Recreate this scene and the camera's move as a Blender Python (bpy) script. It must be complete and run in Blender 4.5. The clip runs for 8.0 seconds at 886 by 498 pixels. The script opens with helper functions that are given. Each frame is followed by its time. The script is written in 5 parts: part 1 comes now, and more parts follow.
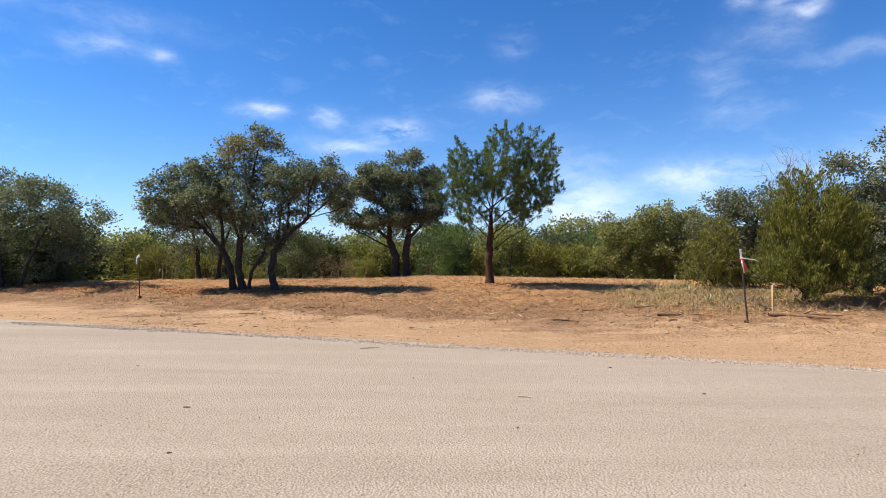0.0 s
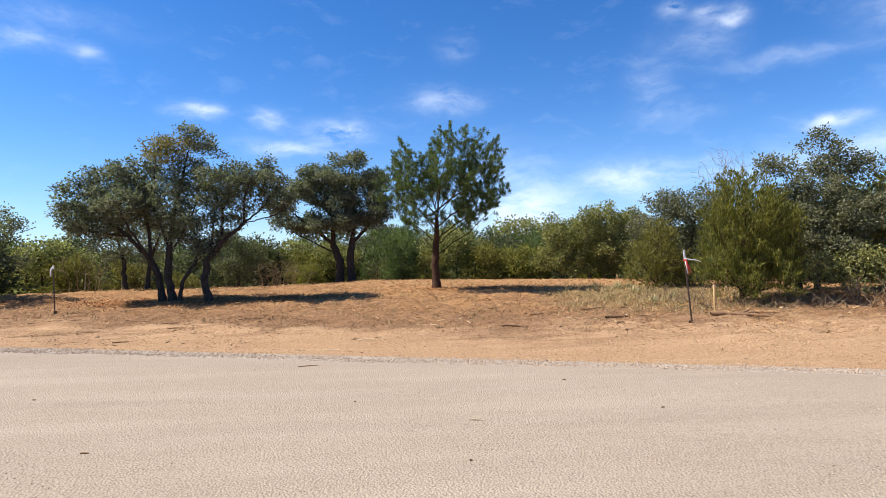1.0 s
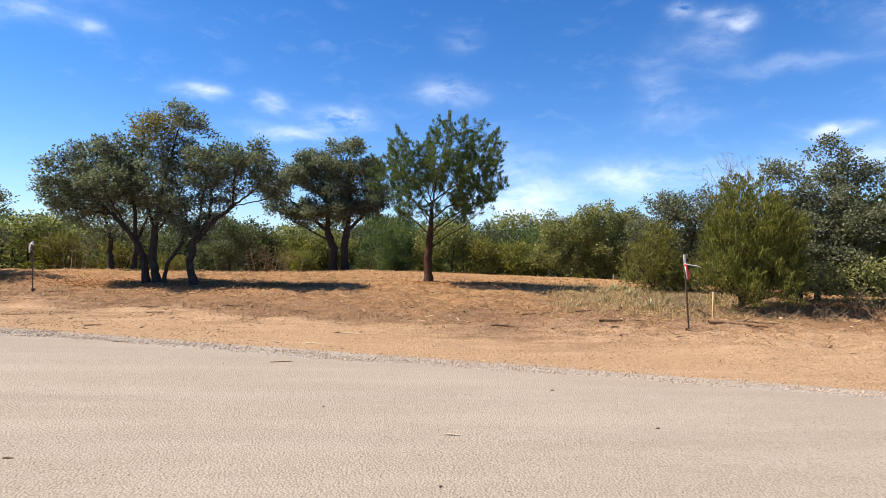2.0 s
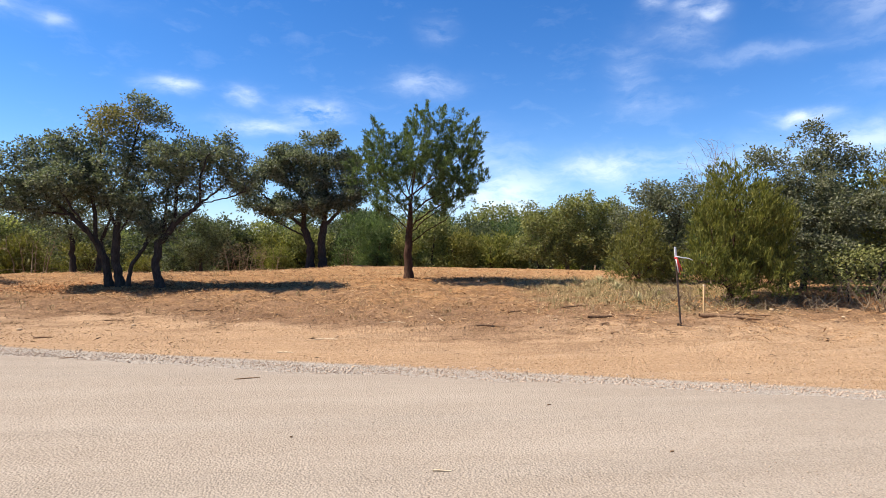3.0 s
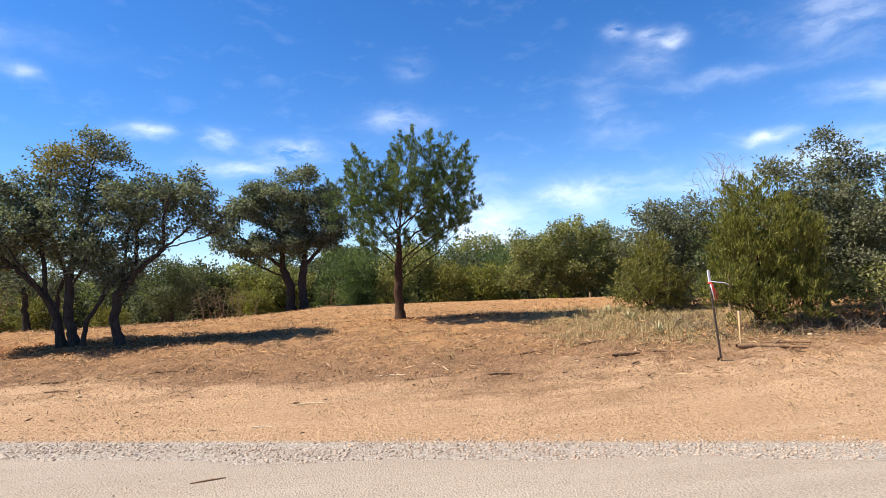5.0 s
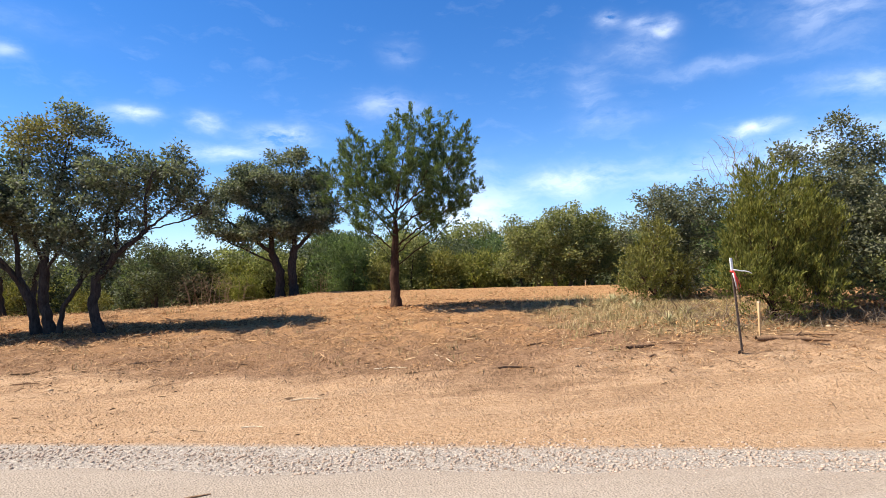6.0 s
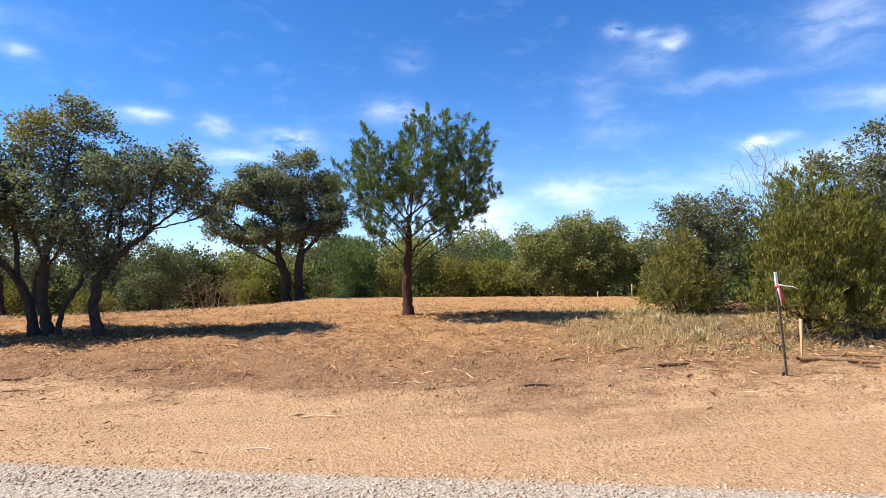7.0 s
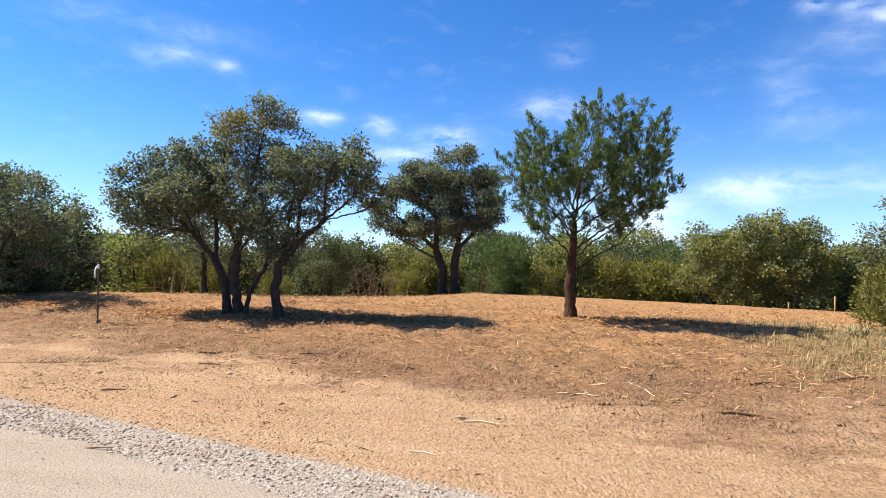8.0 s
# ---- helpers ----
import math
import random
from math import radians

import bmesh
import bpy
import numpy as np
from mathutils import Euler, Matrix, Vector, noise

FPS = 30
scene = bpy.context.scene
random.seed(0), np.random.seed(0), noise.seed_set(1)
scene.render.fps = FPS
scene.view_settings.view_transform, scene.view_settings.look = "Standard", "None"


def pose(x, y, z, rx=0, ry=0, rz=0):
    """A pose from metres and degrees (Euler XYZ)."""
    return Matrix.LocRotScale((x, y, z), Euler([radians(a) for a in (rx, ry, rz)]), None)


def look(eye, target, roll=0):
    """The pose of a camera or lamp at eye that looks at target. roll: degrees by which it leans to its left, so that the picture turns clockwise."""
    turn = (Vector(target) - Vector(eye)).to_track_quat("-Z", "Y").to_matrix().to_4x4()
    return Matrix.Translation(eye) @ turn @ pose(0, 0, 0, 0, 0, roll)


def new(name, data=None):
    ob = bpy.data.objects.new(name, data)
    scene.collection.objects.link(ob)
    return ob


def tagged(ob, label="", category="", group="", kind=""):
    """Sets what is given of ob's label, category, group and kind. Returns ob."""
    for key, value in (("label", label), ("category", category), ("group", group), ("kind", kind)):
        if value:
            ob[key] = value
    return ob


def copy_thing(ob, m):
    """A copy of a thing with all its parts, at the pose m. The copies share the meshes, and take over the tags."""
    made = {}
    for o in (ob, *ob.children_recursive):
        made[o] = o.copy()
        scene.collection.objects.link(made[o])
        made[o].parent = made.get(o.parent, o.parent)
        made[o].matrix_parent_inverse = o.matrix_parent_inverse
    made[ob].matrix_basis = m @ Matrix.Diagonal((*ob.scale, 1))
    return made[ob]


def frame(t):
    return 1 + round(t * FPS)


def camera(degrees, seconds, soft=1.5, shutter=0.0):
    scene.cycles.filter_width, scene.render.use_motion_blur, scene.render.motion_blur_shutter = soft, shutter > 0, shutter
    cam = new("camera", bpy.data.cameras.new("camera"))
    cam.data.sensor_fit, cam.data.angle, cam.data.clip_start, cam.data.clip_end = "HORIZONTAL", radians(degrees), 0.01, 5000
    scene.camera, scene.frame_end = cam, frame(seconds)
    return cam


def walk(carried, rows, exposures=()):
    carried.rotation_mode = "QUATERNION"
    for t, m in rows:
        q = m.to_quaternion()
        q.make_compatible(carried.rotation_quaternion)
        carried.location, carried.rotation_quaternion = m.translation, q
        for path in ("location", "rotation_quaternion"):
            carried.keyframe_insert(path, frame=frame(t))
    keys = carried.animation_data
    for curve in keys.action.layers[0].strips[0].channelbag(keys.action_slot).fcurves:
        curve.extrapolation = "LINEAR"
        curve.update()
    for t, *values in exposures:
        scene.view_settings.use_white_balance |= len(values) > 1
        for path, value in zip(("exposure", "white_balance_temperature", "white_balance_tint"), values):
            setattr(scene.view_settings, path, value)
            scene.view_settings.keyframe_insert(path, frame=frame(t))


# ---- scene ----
cam = camera(78.05, 8.0, soft=0.9)
# seconds, x, y, z, yaw, pitch, roll
ROWS = [
    (0.0, 0.000, 0.000, 1.366, -0.00, 0.03, -0.13),
    (0.5, 0.002, 0.196, 1.367, -4.57, -2.06, -0.75),
    (1.0, 0.036, 0.441, 1.441, -5.63, 0.18, 0.86),
    (1.5, 0.119, 0.617, 1.498, -1.09, 1.80, -0.08),
    (2.0, 0.198, 0.860, 1.480, -5.88, -0.67, -1.70),
    (2.2, 0.215, 0.971, 1.494, -8.68, -1.19, -1.89),
    (3.3, 0.244, 1.646, 1.582, -8.11, -1.49, -0.08),
    (3.5, 0.247, 1.784, 1.596, -10.23, -1.36, 0.15),
    (4.0, 0.192, 2.161, 1.604, -15.11, -0.27, 2.13),
    (4.5, 0.179, 2.499, 1.603, -12.07, 1.07, 3.35),
    (4.7, 0.170, 2.640, 1.611, -9.26, 1.97, 2.43),
    (5.8, -0.001, 3.422, 1.596, -13.33, 1.09, 1.73),
    (6.0, -0.001, 3.545, 1.586, -11.15, 0.53, 1.81),
    (6.5, -0.030, 3.824, 1.601, -7.86, 1.18, 0.30),
    (7.0, -0.147, 4.142, 1.588, -10.68, 1.29, 0.59),
    (7.5, -0.256, 4.447, 1.570, -2.85, 1.08, 1.07),
    (8.0, -0.354, 4.739, 1.582, 5.05, 0.78, -1.62),
]
walk(cam, [(t, pose(x, y, z, 90 + pitch, roll, yaw)) for t, x, y, z, yaw, pitch, roll in ROWS],
     exposures=[(0.0, 0.86), (1.0, 0.94), (2.0, 0.97), (4.0, 1.00), (6.0, 1.11), (8.0, 1.15)])

# ---- sky and sun ----
SUN_TO = Vector((-0.61, 0.05, 0.79)).normalized()
sun = new("sun", bpy.data.lights.new("sun", "SUN"))
sun.data.energy, sun.data.angle, sun.data.color = 5.0, radians(0.55), (1.0, 0.95, 0.87)
sun.matrix_world = look(SUN_TO * 60, (0, 0, 0))

world = bpy.data.worlds.new("sky")
scene.world = world
world.use_nodes = True
wt = world.node_tree
wt.nodes.clear()


def wnode(kind, **values):
    n = wt.nodes.new(kind)
    for k, v in values.items():
        n.inputs[k].default_value = v
    return n


def wmath(op, a, b=None, clamp=False):
    n = wt.nodes.new("ShaderNodeMath")
    n.operation, n.use_clamp = op, clamp
    for i, v in enumerate((a, b)):
        if v is None:
            continue
        if isinstance(v, (int, float)):
            n.inputs[i].default_value = v
        else:
            wt.links.new(v, n.inputs[i])
    return n.outputs[0]


def wdot(a, vec):
    n = wt.nodes.new("ShaderNodeVectorMath")
    n.operation = "DOT_PRODUCT"
    wt.links.new(a, n.inputs[0])
    n.inputs[1].default_value = vec
    return n.outputs["Value"]


SKY_STRENGTH = 0.061
sky = wt.nodes.new("ShaderNodeTexSky")
sky.sky_type, sky.sun_disc = "NISHITA", False
sky.sun_elevation = math.asin(SUN_TO.z)
sky.sun_rotation = math.atan2(SUN_TO.x, SUN_TO.y)
sky.air_density, sky.dust_density, sky.ozone_density, sky.altitude = 1.0, 0.35, 3.3, 300
wco = wt.nodes.new("ShaderNodeTexCoord")
# wind-drawn wisps: the direction is bent by a soft noise before the cloud shapes are laid on it
bend = wt.nodes.new("ShaderNodeTexNoise")
bend.inputs["Scale"].default_value, bend.inputs["Detail"].default_value = 14.0, 7.0
wt.links.new(wco.outputs["Generated"], bend.inputs["Vector"])
mid = wt.nodes.new("ShaderNodeVectorMath")
mid.operation = "SUBTRACT"
wt.links.new(bend.outputs["Color"], mid.inputs[0])
mid.inputs[1].default_value = (0.5, 0.5, 0.5)
amp = wt.nodes.new("ShaderNodeVectorMath")
amp.operation = "SCALE"
wt.links.new(mid.outputs[0], amp.inputs[0])
amp.inputs["Scale"].default_value = 0.038
bent = wt.nodes.new("ShaderNodeVectorMath")
bent.operation = "ADD"
wt.links.new(wco.outputs["Generated"], bent.inputs[0])
wt.links.new(amp.outputs[0], bent.inputs[1])
DIR = bent.outputs[0]
# azimuth to the right of ahead, elevation, half width, half height (degrees), density
CLOUDS = [
    (-33, 20, 7.5, 1.0, 0.11), (-32.1, 17.6, 2.4, 0.7, 0.26), (-27.0, 17.5, 0.8, 0.35, 0.30), (-18.2, 13.5, 1.7, 0.55, 0.53),
    (-12.0, 13.2, 1.2, 0.7, 0.41), (-5.0, 12.1, 2.3, 0.75, 0.63), (-10.3, 10.5, 3.0, 0.6, 0.41), (5.9, 15.2, 2.8, 1.0, 0.28),
    (7.1, 20.2, 1.4, 0.9, 0.13), (12.0, 8.6, 4.0, 1.6, 0.15), (24.7, 6.9, 4.0, 1.1, 0.42), (14.6, 3.8, 4.2, 2.2, 0.46),
    (26.8, 16.2, 1.5, 2.6, 0.13), (29.0, 12.7, 2.8, 0.8, 0.13), (31.7, 18.7, 2.0, 1.1, 0.19), (38.4, 16.2, 4.4, 0.6, 0.13),
    (28.7, 22.0, 0.75, 0.5, 0.56), (31.5, 21.0, 1.0, 0.6, 0.30), (33.9, 20.4, 0.9, 0.5, 0.49), (41.0, 10.7, 1.7, 0.45, 0.63),
    (48.0, 8.2, 6.0, 1.3, 0.42), (47.2, 19.4, 3.0, 2.2, 0.24), (49.7, 13.0, 3.0, 1.0, 0.28), (35.0, 7.5, 6.0, 1.2, 0.16),
]
total = None
for az, el, w, hgt, s in CLOUDS:
    a, e = radians(az), radians(el)
    c = Vector((math.sin(a) * math.cos(e), math.cos(a) * math.cos(e), math.sin(e)))
    r = Vector((math.cos(a), -math.sin(a), 0))
    u = r.cross(c)
    px = wmath("DIVIDE", wdot(DIR, r), radians(w))
    py = wmath("DIVIDE", wmath("SUBTRACT", wdot(DIR, u), 0.0), radians(hgt))
    d2 = wmath("ADD", wmath("MULTIPLY", px, px), wmath("MULTIPLY", py, py))
    front = wmath("GREATER_THAN", wdot(DIR, c), 0.3)
    m = wmath("MULTIPLY", wmath("MULTIPLY", wmath("EXPONENT", wmath("MULTIPLY", d2, -0.7)), s), front)
    total = m if total is None else wmath("ADD", total, m)
streak = wt.nodes.new("ShaderNodeMapping")
streak.inputs["Scale"].default_value = (5.0, 5.0, 14.0)
streak.inputs["Rotation"].default_value = (0.0, 0.35, 0.0)
wt.links.new(DIR, streak.inputs["Vector"])
wisp = wt.nodes.new("ShaderNodeTexNoise")
wisp.inputs["Scale"].default_value, wisp.inputs["Detail"].default_value, wisp.inputs["Roughness"].default_value = 2.6, 8.0, 0.62
wt.links.new(streak.outputs[0], wisp.inputs["Vector"])
ragged = wmath("MULTIPLY", wmath("SUBTRACT", wisp.outputs["Fac"], 0.30), 3.4, True)
cirrus = wmath("MULTIPLY", wmath("SUBTRACT", wisp.outputs["Fac"], 0.55), 0.25, True)
cover = wmath("ADD", wmath("MULTIPLY", total, ragged), cirrus)
above = wmath("MULTIPLY", wdot(wco.outputs["Generated"], (0, 0, 1)), 30.0, True)
cover = wmath("MULTIPLY", cover, above)
haze = wmath("MULTIPLY", wmath("EXPONENT", wmath("MULTIPLY", wdot(wco.outputs["Generated"], (0, 0, 1)), -11.0)), 0.52)
cover = wmath("MINIMUM", wmath("ADD", cover, haze), 0.92)
wmix = wt.nodes.new("ShaderNodeMix")
wmix.data_type = "RGBA"
wt.links.new(cover, wmix.inputs["Factor"])
tint = wt.nodes.new("ShaderNodeMix")
tint.data_type, tint.blend_type = "RGBA", "MULTIPLY"
tint.inputs["Factor"].default_value = 1.0
tint.inputs[7].default_value = (0.335, 0.86, 1.43, 1)
wt.links.new(sky.outputs[0], tint.inputs[6])
wt.links.new(tint.outputs[2], wmix.inputs[6])
wmix.inputs[7].default_value = (11.2, 12.0, 13.2, 1)
back = wt.nodes.new("ShaderNodeBackground")
back.inputs["Strength"].default_value = SKY_STRENGTH
wt.links.new(wmix.outputs[2], back.inputs["Color"])
wout = wt.nodes.new("ShaderNodeOutputWorld")
wt.links.new(back.outputs[0], wout.inputs["Surface"])


# ---- materials ----
class Mat:
    """A node material built step by step."""

    def __init__(self, name, rough=0.9, spec=0.2):
        self.m = bpy.data.materials.new(name)
        self.m.use_nodes = True
        self.t = self.m.node_tree
        self.b = self.t.nodes["Principled BSDF"]
        self.b.inputs["Roughness"].default_value = rough
        self.b.inputs["Specular IOR Level"].default_value = spec
        self.co = self.t.nodes.new("ShaderNodeTexCoord").outputs["Object"]

    def link(self, a, b):
        self.t.links.new(a, b)

    def noise(self, scale, detail=4.0, rough=0.55, stretch=None, vec=None):
        n = self.t.nodes.new("ShaderNodeTexNoise")
        n.inputs["Scale"].default_value, n.inputs["Detail"].default_value, n.inputs["Roughness"].default_value = scale, detail, rough
        src = vec or self.co
        if stretch:
            mp = self.t.nodes.new("ShaderNodeMapping")
            mp.inputs["Scale"].default_value = stretch
            self.link(src, mp.inputs["Vector"])
            src = mp.outputs[0]
        self.link(src, n.inputs["Vector"])
        return n.outputs["Fac"]

    def cells(self, scale, out="Color"):
        n = self.t.nodes.new("ShaderNodeTexVoronoi")
        n.inputs["Scale"].default_value = scale
        self.link(self.co, n.inputs["Vector"])
        return n.outputs[out]

    def math(self, op, a, b=None, clamp=False):
        n = self.t.nodes.new("ShaderNodeMath")
        n.operation, n.use_clamp = op, clamp
        for i, v in enumerate((a, b)):
            if v is None:
                continue
            if isinstance(v, (int, float)):
                n.inputs[i].default_value = v
            else:
                self.link(v, n.inputs[i])
        return n.outputs[0]

    def ramp(self, fac, stops, smooth=False):
        n = self.t.nodes.new("ShaderNodeValToRGB")
        r = n.color_ramp
        if smooth:
            r.interpolation = "EASE"
        while len(r.elements) < len(stops):
            r.elements.new(0.5)
        for e, (p, c) in zip(r.elements, stops):
            e.position, e.color = p, (*c, 1)
        self.link(fac, n.inputs[0])
        return n.outputs[0]

    def mix(self, fac, a, b, blend="MIX"):
        n = self.t.nodes.new("ShaderNodeMix")
        n.data_type, n.blend_type = "RGBA", blend
        for sock, v in ((n.inputs["Factor"], fac), (n.inputs[6], a), (n.inputs[7], b)):
            if isinstance(v, (int, float)):
                sock.default_value = v
            elif isinstance(v, tuple):
                sock.default_value = (*v, 1)
            else:
                self.link(v, sock)
        return n.outputs[2]

    def island(self):
        return self.t.nodes.new("ShaderNodeNewGeometry").outputs["Random Per Island"]

    def thing(self):
        return self.t.nodes.new("ShaderNodeObjectInfo").outputs["Random"]

    def bump(self, height, strength=0.5, distance=0.02):
        n = self.t.nodes.new("ShaderNodeBump")
        n.inputs["Strength"].default_value, n.inputs["Distance"].default_value = strength, distance
        self.link(height, n.inputs["Height"])
        self.link(n.outputs[0], self.b.inputs["Normal"])

    def color(self, c):
        if isinstance(c, tuple):
            self.b.inputs["Base Color"].default_value = (*c, 1)
        else:
            self.link(c, self.b.inputs["Base Color"])
        return self.m


def grain(lo, hi):
    return [(0.3, lo), (0.7, hi)]


def leaf_material(name, dark, mid_c, light, rough=0.62, glow=0.28):
    k = Mat(name, rough, 0.22)
    tone = k.math("ADD", k.math("MULTIPLY", k.island(), 0.70), k.math("MULTIPLY", k.noise(1.1, 3), 0.50))
    col = k.ramp(tone, [(0.22, dark), (0.55, mid_c), (0.92, light)])
    col = k.mix(k.math("MULTIPLY", k.thing(), 0.35), col, mid_c)
    k.color(col)
    tr = k.t.nodes.new("ShaderNodeBsdfTranslucent")
    k.link(k.mix(1.0, col, (1.08, 1.22, 0.75), "MULTIPLY"), tr.inputs["Color"])
    mx = k.t.nodes.new("ShaderNodeMixShader")
    mx.inputs[0].default_value = glow
    k.link(k.b.outputs[0], mx.inputs[1])
    k.link(tr.outputs[0], mx.inputs[2])
    k.link(mx.outputs[0], k.t.nodes["Material Output"].inputs["Surface"])
    return k.m


def bark_material(name, lo, hi, scale=22.0):
    k = Mat(name, 0.95, 0.1)
    n1 = k.noise(scale, 6, 0.65, (1, 1, 0.28))
    n2 = k.noise(2.5, 3)
    k.bump(n1, 0.9, 0.03)
    return k.color(k.mix(k.math("MULTIPLY", n2, 0.6), k.ramp(n1, grain(lo, hi)), tuple(0.6 * v for v in lo)))


M_OAK = leaf_material("oak_leaves", (0.056, 0.062, 0.038), (0.124, 0.132, 0.078), (0.241, 0.233, 0.161), 0.6, 0.40)
M_OAK_GREY = leaf_material("grey_oak_leaves", (0.057, 0.059, 0.034), (0.133, 0.131, 0.072), (0.236, 0.220, 0.134), 0.6, 0.40)
M_OAK_GREEN = leaf_material("green_oak_leaves", (0.074, 0.079, 0.026), (0.177, 0.175, 0.058), (0.336, 0.310, 0.113), 0.62, 0.40)
# far oaks: the shade in their dense foliage is put into this leaf colour
M_OAK_SHADED = leaf_material("shaded_oak_leaves", (0.032, 0.037, 0.017), (0.081, 0.089, 0.040), (0.160, 0.164, 0.079), 0.62, 0.38)
M_YELLOW = leaf_material("yellowed_leaves", (0.085, 0.068, 0.016), (0.20, 0.155, 0.040), (0.32, 0.26, 0.085))
M_CEDAR = leaf_material("juniper_sprays", (0.036, 0.052, 0.020), (0.085, 0.114, 0.039), (0.176, 0.203, 0.073), 0.68, 0.40)
M_CEDAR_BUSH = leaf_material("juniper_bush_sprays", (0.049, 0.052, 0.012), (0.146, 0.145, 0.030), (0.286, 0.252, 0.059), 0.68, 0.40)
M_CEDAR_OLIVE = leaf_material("olive_juniper_sprays", (0.055, 0.054, 0.011), (0.156, 0.141, 0.030), (0.274, 0.235, 0.064), 0.68)
M_BARK = bark_material("oak_bark", (0.026, 0.021, 0.017), (0.098, 0.079, 0.064))
M_BARK_RED = bark_material("juniper_bark", (0.036, 0.018, 0.011), (0.132, 0.069, 0.042), 30)
M_TWIG = bark_material("grey_twigs", (0.157, 0.105, 0.062), (0.436, 0.303, 0.185), 40)

k = Mat("caliche_road", 0.95, 0.15)
fine, broad = k.noise(90, 6, 0.85), k.noise(0.7, 4)
tracks = k.noise(1.2, 4, 0.55, (0.25, 2.2, 1))
col = k.ramp(fine, [(0.34, (0.36, 0.29, 0.218)), (0.5, (0.56, 0.468, 0.366)), (0.66, (0.76, 0.66, 0.54))])
col = k.mix(k.math("MULTIPLY", broad, 0.45), col, (0.56, 0.455, 0.35))
col = k.mix(k.math("MULTIPLY", k.math("SUBTRACT", tracks, 0.42), 2.4, True), col, (0.66, 0.565, 0.455))
worn = k.noise(0.5, 5, 0.6, (0.12, 1.6, 1))
col = k.mix(k.math("MULTIPLY", k.math("SUBTRACT", worn, 0.50), 2.6, True), col, (0.44, 0.375, 0.30))
specks = k.math("GREATER_THAN", k.noise(48, 2, 0.4), 0.66)
col = k.mix(k.math("MULTIPLY", specks, 0.45), col, (0.22, 0.175, 0.13))
grit = k.cells(58, "Distance")
col = k.mix(0.36, col, k.ramp(grit, [(0.05, (1.25, 1.24, 1.22)), (0.35, (1.0, 1.0, 1.0)), (0.62, (0.55, 0.52, 0.50))]), "MULTIPLY")
mott = k.noise(9, 5, 0.65)
col = k.mix(k.math("MULTIPLY", k.math("SUBTRACT", mott, 0.5), 1.6, True), col, (0.62, 0.53, 0.43))
col = k.mix(1.0, col, (0.580, 0.546, 0.512), "MULTIPLY")
k.bump(k.math("ADD", k.math("MULTIPLY", fine, 0.5), k.math("MULTIPLY", grit, -1.0)), 0.7, 0.012)
M_ROAD = k.color(col)

# the ground's bands, told by the distance from the road's edge: gravel, graded dirt, brown soil, straw, grass
k = Mat("cleared_ground", 0.97, 0.1)
vd = k.t.nodes.new("ShaderNodeVectorMath")
vd.operation = "DOT_PRODUCT"
k.link(k.co, vd.inputs[0])
vd.inputs[1].default_value = (0.2961, 0.9551, 0)
across = k.math("SUBTRACT", vd.outputs["Value"], 8.19)
wob = k.math("MULTIPLY", k.math("SUBTRACT", k.noise(0.55, 5, 0.6, (0.6, 1, 1)), 0.5), 4.2)
band = k.math("ADD", across, k.math("MULTIPLY", wob, k.math("MULTIPLY", across, 0.5, True)))
fine, clod, mid_n = k.noise(75, 4, 0.7), k.noise(17, 5, 0.65), k.noise(2.3, 5, 0.6)
dirt = k.ramp(clod, [(0.28, (0.36, 0.205, 0.105)), (0.5, (0.56, 0.36, 0.20)), (0.74, (0.70, 0.485, 0.295))])
dirt = k.mix(k.math("MULTIPLY", fine, 0.4), dirt, (0.64, 0.435, 0.26))
ruts = k.noise(1.5, 4, 0.55, (0.22, 2.4, 1))
dirt = k.mix(k.math("MULTIPLY", k.math("SUBTRACT", ruts, 0.47), 2.2, True), dirt, (0.68, 0.475, 0.295))
soil = k.ramp(clod, [(0.3, (0.19, 0.105, 0.056)), (0.55, (0.37, 0.222, 0.122)), (0.78, (0.52, 0.335, 0.198))])
straw = k.ramp(k.noise(40, 5, 0.7, (0.5, 1.6, 1)), [(0.3, (0.22, 0.11, 0.045)), (0.5, (0.48, 0.265, 0.115)), (0.72, (0.66, 0.42, 0.21))])
grav = k.ramp(k.cells(48), [(0.0, (0.40, 0.34, 0.27)), (1.0, (0.70, 0.62, 0.52))])
fac = k.math("DIVIDE", k.math("ADD", band, 2.0), 20.0)
sep = k.t.nodes.new("ShaderNodeSeparateXYZ")
k.link(k.co, sep.inputs[0])
graded = k.math("MINIMUM", k.math("MAXIMUM", k.math("MULTIPLY", k.math("SUBTRACT", sep.outputs[0], 2.5), 0.40), 0.0), 2.2)
fac_soil = k.math("DIVIDE", k.math("ADD", k.math("SUBTRACT", band, graded), 2.0), 20.0)
col = k.mix(k.ramp(fac, [(0.098, (0, 0, 0)), (0.104, (1, 1, 1))]), grav, dirt)
col = k.mix(k.ramp(fac_soil, [(0.215, (0, 0, 0)), (0.275, (1, 1, 1))]), col, soil)
patch = k.ramp(mid_n, [(0.38, (0, 0, 0)), (0.58, (1, 1, 1))])
col = k.mix(k.mix(1.0, k.ramp(fac_soil, [(0.29, (0, 0, 0)), (0.42, (1, 1, 1))]), k.mix(k.ramp(fac_soil, [(0.4, (0, 0, 0)), (0.55, (1, 1, 1))]), patch, (1, 1, 1)), "MULTIPLY"), col, straw)
green_d = k.t.nodes.new("ShaderNodeVectorMath")
green_d.operation = "DISTANCE"
k.link(k.co, green_d.inputs[0])
green_d.inputs[1].default_value = (8.0, 15.6, 0)
lush = k.math("MULTIPLY", k.math("SUBTRACT", k.math("ADD", 3.2, k.math("MULTIPLY", k.noise(1.3, 4), 2.0)), green_d.outputs["Value"]), 0.55, True)
